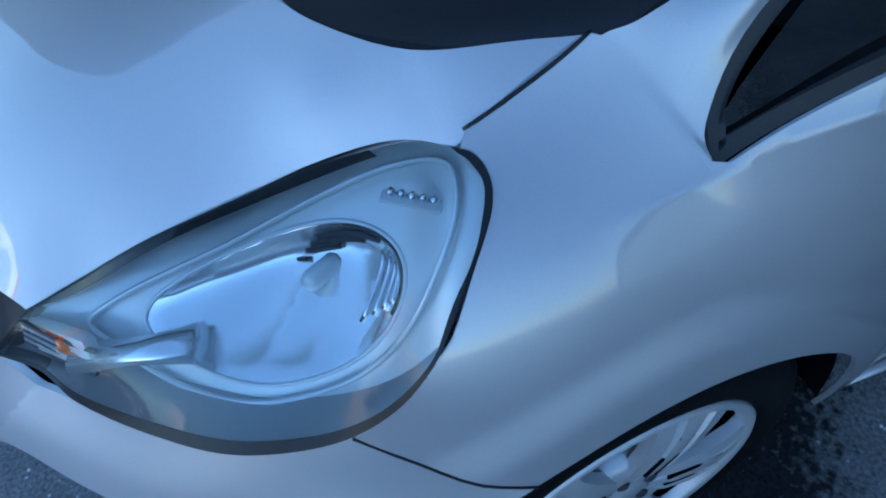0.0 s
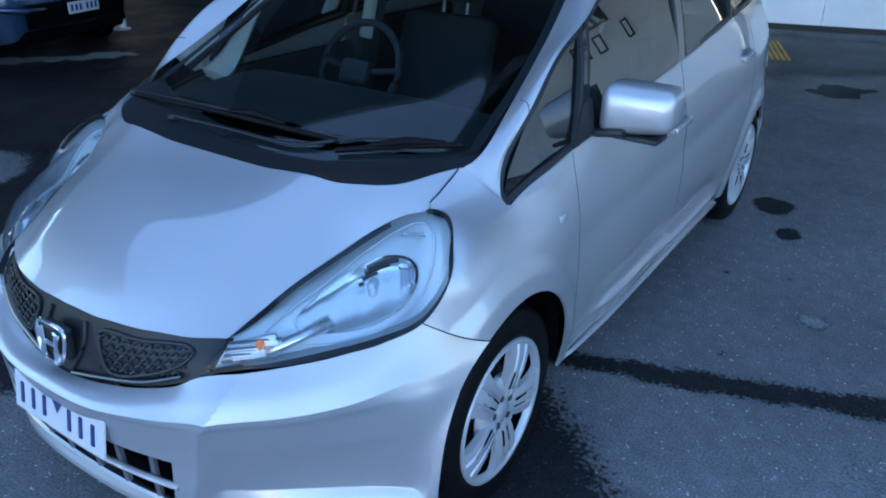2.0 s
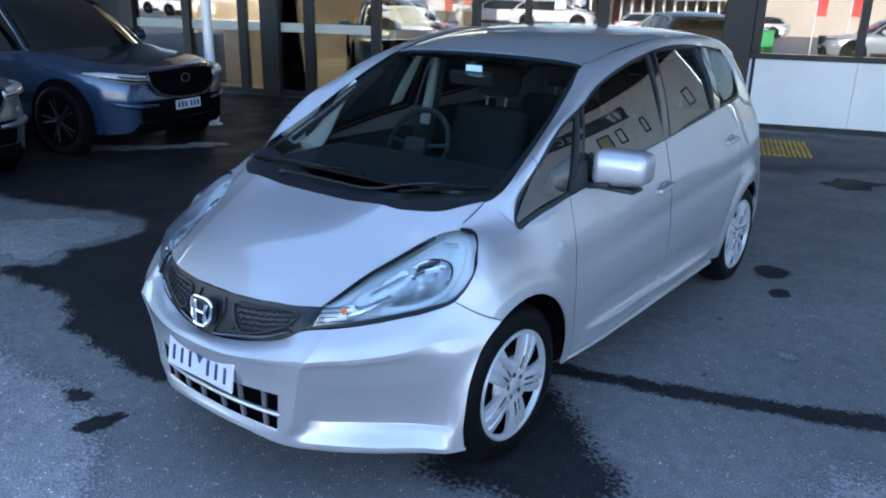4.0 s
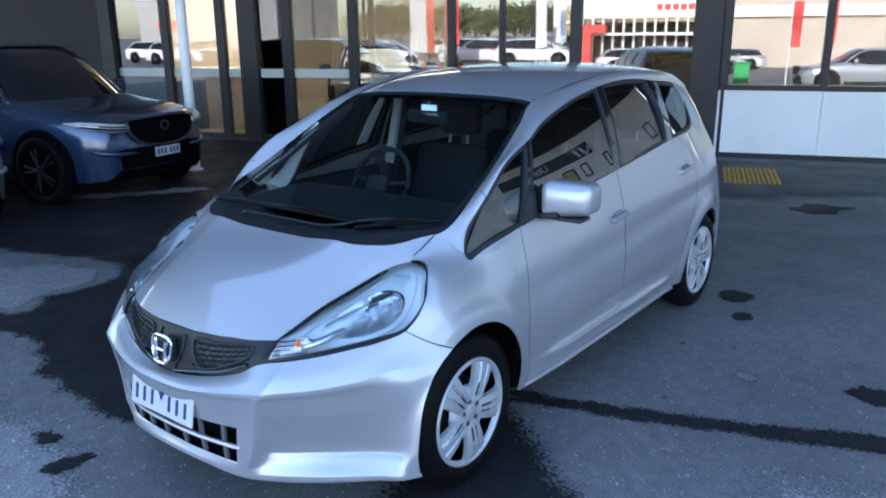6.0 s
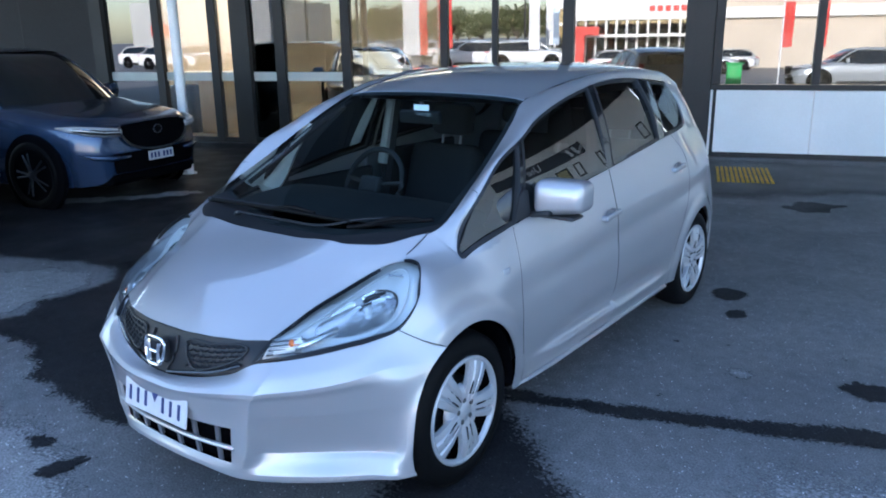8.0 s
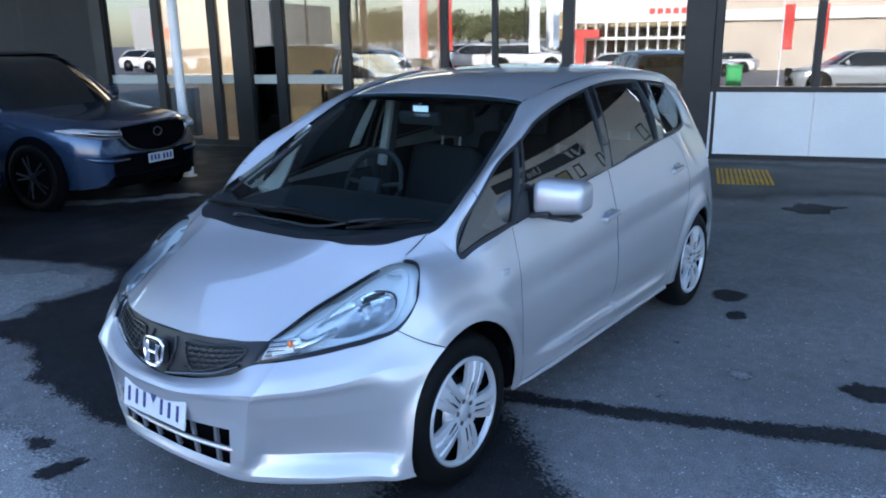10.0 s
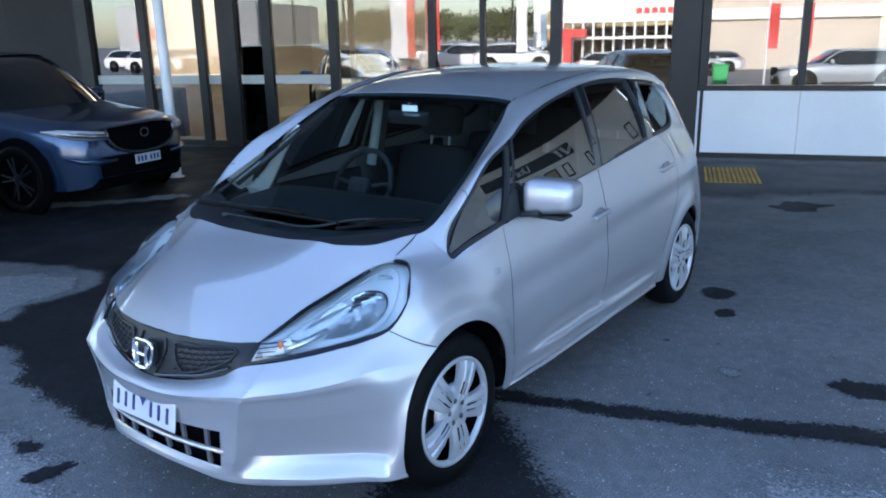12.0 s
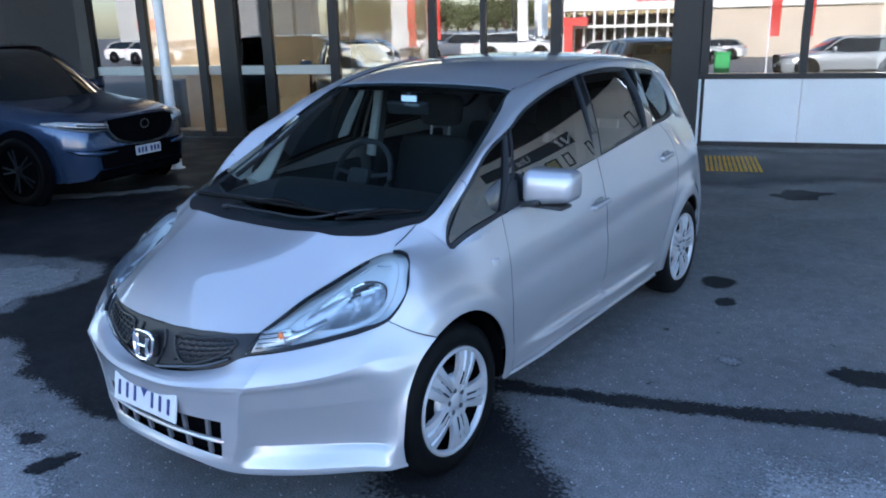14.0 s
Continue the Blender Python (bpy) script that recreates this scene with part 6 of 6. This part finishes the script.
def seat(x, y, wide=0.50):
    cushion = part("seat", boxed((x - wide / 2, y, .42), (x + wide / 2, y + .50, .62), 0.07, segments=3), CLOTH, car, "dark cloth seat", True)
    part("backrest", boxed((-wide / 2, -.07, 0), (wide / 2, .07, .52), 0.065, Matrix.Translation((x, y + .52, .56)) @ pose(0, 0, 0, -18), 3), CLOTH, cushion, smooth=True)
    m = Matrix.Translation((x, y + .70, 1.055)) @ pose(0, 0, 0, -12)
    part("headrest", boxed((-.14, -.055, .05), (.14, .055, .24), 0.05, m, 3), CLOTH, cushion, smooth=True)
    for s in (-1, 1):
        part("headrest_post", tube([m @ Vector((s * .065, 0, -.06)), m @ Vector((s * .065, 0, .07))], 0.008, 6), WHITE_STEEL, cushion)


for sx in (-.36, .36):
    seat(sx * 1.1, 1.69)
    seat(sx, 2.42, 0.56)
wheel_ring = [Vector((-.33, 1.61, .940)) + Vector((.185 * math.cos(a), .185 * math.sin(a) * 0.42, .185 * math.sin(a) * 0.9)) for a in np.linspace(0, 2 * math.pi, 33)[:-1]]
steer = part("steering_wheel", tube(wheel_ring, 0.015, 8, True), DASH, car, "dark steering wheel", True)
part("steering_hub", boxed((-.07, -.03, -.05), (.07, .03, .05), 0.02, Matrix.Translation((-.33, 1.59, .930)) @ pose(0, 0, 0, -25)), DASH, steer)
for a in (0.1, math.pi - 0.1, -math.pi / 2):
    part("steering_spoke", tube([(-.33, 1.595, .930), tuple(Vector((-.33, 1.61, .940)) + Vector((.18 * math.cos(a), .075 * math.sin(a), .16 * math.sin(a))))], 0.012, 6), DASH, steer)
mirror_in = part("cabin_mirror", boxed((-.125, -.018, -.032), (.125, .018, .032), 0.015, Matrix.Translation((0.0, 1.60, 1.300)) @ pose(0, 0, 0, 12)), DASH, car, "cabin mirror behind the windscreen", True)
part("mirror_stem", tube([(0, 1.60, 1.34), (0, 1.61, 1.37)], 0.012, 6), DASH, mirror_in)
part("windscreen_sticker", boxed((.015, 1.530, 1.338), (.105, 1.534, 1.366), 0.012), material("pale_sticker", (0.45, 0.62, 0.68), 0.6), car, "pale blue sticker at the top of the windscreen")
skin("headlining", cage([[(x, y + 0.02, z - 0.03) for x, y, z in r] for r in ROOF], True), [(0.2, 0.05), (7.8, 0.05), (7.8, 4.9), (0.2, 4.9)], LINING, car, (0, 0, -1), (0.4, 0.4), depth=0.0)
for sgn in (1, -1):
    part("pillar_lining", tube(spline([(sgn * .605, 1.02, 1.010), (sgn * .588, 1.25, 1.125), (sgn * .555, 1.45, 1.240), (sgn * .515, 1.66, 1.352)], 0.05), 0.012, 8), DASH, car, "dark pillar trim", True)
    back_by, fat = (0.03, 1.7) if sgn < 0 else (0.0, 1.0)
    part("pillar_lining", tube([(sgn * x, y + back_by, z) for x, y, z in ((.705, 1.17, .935), (.698, 1.22, .965), (.688, 1.26, 1.005), (.676, 1.30, 1.06), (.662, 1.335, 1.12), (.646, 1.37, 1.18), (.625, 1.42, 1.25))], [fat * r for r in (0.048, 0.046, 0.040, 0.034, 0.031, 0.029, 0.028)], 10, flat=0.35), LINING if sgn < 0 else DASH, car, "pillar trim", True)
    part("door_lining", boxed((.70, 1.25, .32), (.735, 2.02, .95), 0.02, Matrix.Diagonal((sgn, 1, 1, 1))), DOOR_TRIM, car, "grey inner door panel")
    part("door_lining", boxed((.70, 2.12, .32), (.735, 2.85, 1.03), 0.02, Matrix.Diagonal((sgn, 1, 1, 1))), DOOR_TRIM, car, "grey inner door panel")
    part("pillar_lining", tube([(sgn * .70, 2.11, .95), (sgn * .625, 2.15, 1.40)], 0.035, 8), LINING if sgn < 0 else DASH, car, "pillar trim", True)
    part("seat_belt", boxed((-.022, -.003, -.32), (.022, .003, .32), 0.001, Matrix.Translation((sgn * .60, 2.08, 1.05)) @ pose(0, 0, 0, 0, -sgn * 12, 0)), DASH, car)

# wipers
def wiper(arm_points, blade_a, blade_b, joint):
    arm = part("wiper", tube(spline(arm_points, 0.03), 0.0075, 8, flat=0.7), PLASTIC, car, "black windscreen wiper", True)
    mid = 0.5 * (np.array(blade_a) + np.array(blade_b)) + np.array((0, 0, 0.004))
    part("wiper_blade", tube(spline([blade_a, tuple(mid), blade_b], 0.04), 0.0085, 8), RUBBER, arm, smooth=True)
    along = (np.array(blade_b) - np.array(blade_a)) / np.linalg.norm(np.array(blade_b) - np.array(blade_a))
    yoke = [tuple(np.array(joint) + along * f + np.array((0, 0, h))) for f, h in ((-0.11, 0.004), (-0.05, 0.010), (0.0, 0.014), (0.05, 0.010), (0.11, 0.004))]
    part("wiper_yoke", tube(yoke, [0.007, 0.011, 0.013, 0.011, 0.007], 8), RUBBER, arm, smooth=True)
    part("wiper_pivot", lathe([(0, 0.0), (0.0, 0.018), (0.014, 0.016), (0.020, 0.0)], 16, "z"), PLASTIC, arm, smooth="all").matrix_local = Matrix.Translation(Vector(arm_points[0]) - Vector((0, 0, 0.012)))


wiper([(-.615, .800, .972), (-.40, .815, .972), (-.075, .826, .976)], (-.585, .785, .968), (.245, .822, .962), (-.075, .824, .968))
wiper([(-.345, .735, .950), (-.115, .767, .940), (.13, .777, .942), (.29, .845, .975), (.45, .885, .992)], (.262, .790, .948), (.602, .906, 1.000), (.45, .855, .980))

# door mirrors
for sgn in (1, -1):
    bm = bmesh.new()
    box(bm, (-.095, -.055, -.068), (.095, .060, .068), 0.032, segments=4)
    for v in bm.verts:
        k = (v.co.x + .095) / .19
        v.co.z *= 1.05 - 0.22 * k
        v.co.z += 0.008 * k
        v.co.y += 0.040 * k - 0.03 * (1 - abs(v.co.z) / .07) * (1 if v.co.y < 0 else 0)
    m = Matrix.Diagonal((sgn, 1, 1, 1)) @ Matrix.Translation((.884, 1.405, 1.028)) @ Matrix.Diagonal((1.08, 1.05, 1.12, 1))
    bmesh.ops.transform(bm, matrix=m, verts=bm.verts)
    bmesh.ops.recalc_face_normals(bm, faces=bm.faces)
    mir = part("door_mirror", bm, PAINT, car, "silver door mirror on a black foot", True)
    part("mirror_glass", boxed((-.080, .060, -.052), (.080, .066, .052), 0.002, m @ pose(0, .022, 0.004, 0, 0, 10)), CHROME, mir)
    part("mirror_skirt", boxed((-.080, -.040, -.074), (.070, .050, -.060), 0.006, m), PLASTIC, mir, "black lower edge", True)
    foot = bmesh.new()
    box(foot, (-.09, -.04, -.012), (.03, .03, .012), 0.010, Matrix.Diagonal((sgn, 1, 1, 1)) @ Matrix.Translation((.835, 1.372, .968)) @ pose(0, 0, 0, 0, -10, 0))
    bmesh.ops.recalc_face_normals(foot, faces=foot.faces)
    part("mirror_foot", foot, PLASTIC, mir, smooth=True)
    tri = on_side(outline([(1.215, 0.945), (1.33, 0.962)], [(1.33, 0.962), (1.345, 1.06)], [(1.345, 1.06), (1.30, 1.055), (1.215, 0.945)]))
    link_mesh("mirror_base", skin_mesh("mirror_base", flank, tri, 0.03, SIDE, lift=0.004, flip=sgn < 0), PLASTIC, mir)

# door handles: a bar over a shallow cup
for sgn in (1, -1):
    for y, z in ((2.00, .835), (2.90, .935)):
        x = float(flank_x(y, z))
        bm = bmesh.new()
        box(bm, (-.010, -.085, -.013), (.012, .085, .013), 0.009, Matrix.Diagonal((sgn, 1, 1, 1)) @ Matrix.Translation((x + 0.015, y, z + 0.004)) @ pose(0, 0, 0, 4), 3)
        bmesh.ops.recalc_face_normals(bm, faces=bm.faces)
        handle = part("door_handle", bm, PAINT, car, "silver door handle", True)
        for dy in (-.072, .072):
            part("handle_foot", boxed((x - 0.012, y + dy - .014, z - .012), (x + .010, y + dy + .012, z + .010), 0.006, Matrix.Diagonal((sgn, 1, 1, 1))), PAINT, handle)
        cup = lathe([(0.0, 0.044), (-0.004, 0.040), (-0.014, 0.028), (-0.018, 0.0)], 24, "x")
        bmesh.ops.transform(cup, matrix=Matrix.Diagonal((sgn, 1, 1, 1)) @ Matrix.Translation((x + 0.006, y, z)) @ Matrix.Diagonal((1, 1.35, 0.85, 1)), verts=cup.verts)
        part("handle_cup", cup, PAINT, handle, smooth="all")
    # side repeater
    x = float(flank_x(1.103, .778))
    part("side_repeater", boxed((x - .006, 1.080, .764), (x + .003, 1.126, .792), 0.004, Matrix.Diagonal((sgn, 1, 1, 1))), SILVER_LENS, car, "small clear side indicator", True)

# wheels
def hub_wheel(m, label):
    tyre = lathe([(-.165, .195), (-.170, .235), (-.165, .275), (-.150, .295), (-.11, .304), (-.055, .306), (-.012, .297), (.004, .280), (.012, .252), (.012, .228), (.004, .214), (-.012, .210)], 64, "x")
    w = part("wheel", tyre, RUBBER, car, label, "all")
    w.matrix_local = m
    part("rim_barrel", lathe([(-.012, .208), (-.08, .190), (-.13, .175), (-.15, .19)], 40, "x"), VOID, w, smooth="all")
    part("brake_disc", lathe([(-.06, .0), (-.055, .12), (-.075, .13), (-.085, .12)], 32, "x"), TRIM, w, smooth="all")
    cover = part("cover_ring", lathe([(-.012, .213), (.008, .214), (.013, .207), (.008, .197), (-.008, .192)], 64, "x"), COVER, w, "silver plastic wheel cover", "all")
    part("cover_hub", lathe([(-.02, .108), (-.004, .103), (.004, .090), (.007, .060), (.006, .050), (.003, .034), (.007, .030), (.009, .012), (.009, .0)], 40, "x"), COVER, w, smooth="all")
    for k in range(5):
        a = 2 * math.pi * k / 5 - 0.16
        bm = bmesh.new()
        rows = []
        for r, half, h in ((.040, .030, .004), (.080, .044, .012), (.125, .052, .015), (.165, .059, .012), (.202, .074, .004)):
            row = []
            for w_, dh in ((-1.0, -.020), (-.96, -.002), (-.50, .002), (-.38, -.006), (-.26, .002), (0.0, .004), (.26, .002), (.38, -.006), (.50, .002), (.96, -.002), (1.0, -.020)):
                row.append(bm.verts.new((h + dh, r * math.cos(a) - half * w_ * math.sin(a), r * math.sin(a) + half * w_ * math.cos(a))))
            rows.append(row)
        for p, q in zip(rows, rows[1:]):
            for i in range(len(p) - 1):
                bm.faces.new((p[i], p[i + 1], q[i + 1], q[i]))
        bmesh.ops.recalc_face_normals(bm, faces=bm.faces)
        if sum(f.normal.x for f in bm.faces) < 0:
            bmesh.ops.reverse_faces(bm, faces=bm.faces)
        part("cover_spoke", bm, COVER, w, smooth=True)
        for w_ in (-.38, .38):
            line = [(h - .001, r * math.cos(a) - half * w_ * math.sin(a), r * math.sin(a) + half * w_ * math.cos(a)) for r, half, h in ((.066, .026, .0125), (.110, .031, .0155), (.160, .034, .0130))]
            part("spoke_slit", tube(line, 0.0034, 6), VOID, w, "dark slit")
        b = a + math.pi / 5
        part("wheel_nut", lathe([(-.004, .011), (.006, .010), (.008, .006), (.004, .0)], 10, "x"), DARK_ALLOY, w, smooth=True).matrix_local = pose(0.002, .045 * math.cos(b), .045 * math.sin(b))
    return w


hub_wheel(pose(.808, .81, .303), "black tyre with a silver five-spoke cover")
hub_wheel(pose(.802, 3.31, .303, 20), "black tyre with a silver five-spoke cover")
hub_wheel(pose(-.808, .81, .303, 0, 0, 180), "black tyre with a silver five-spoke cover")
hub_wheel(pose(-.802, 3.31, .303, 0, 0, 180), "black tyre with a silver five-spoke cover")
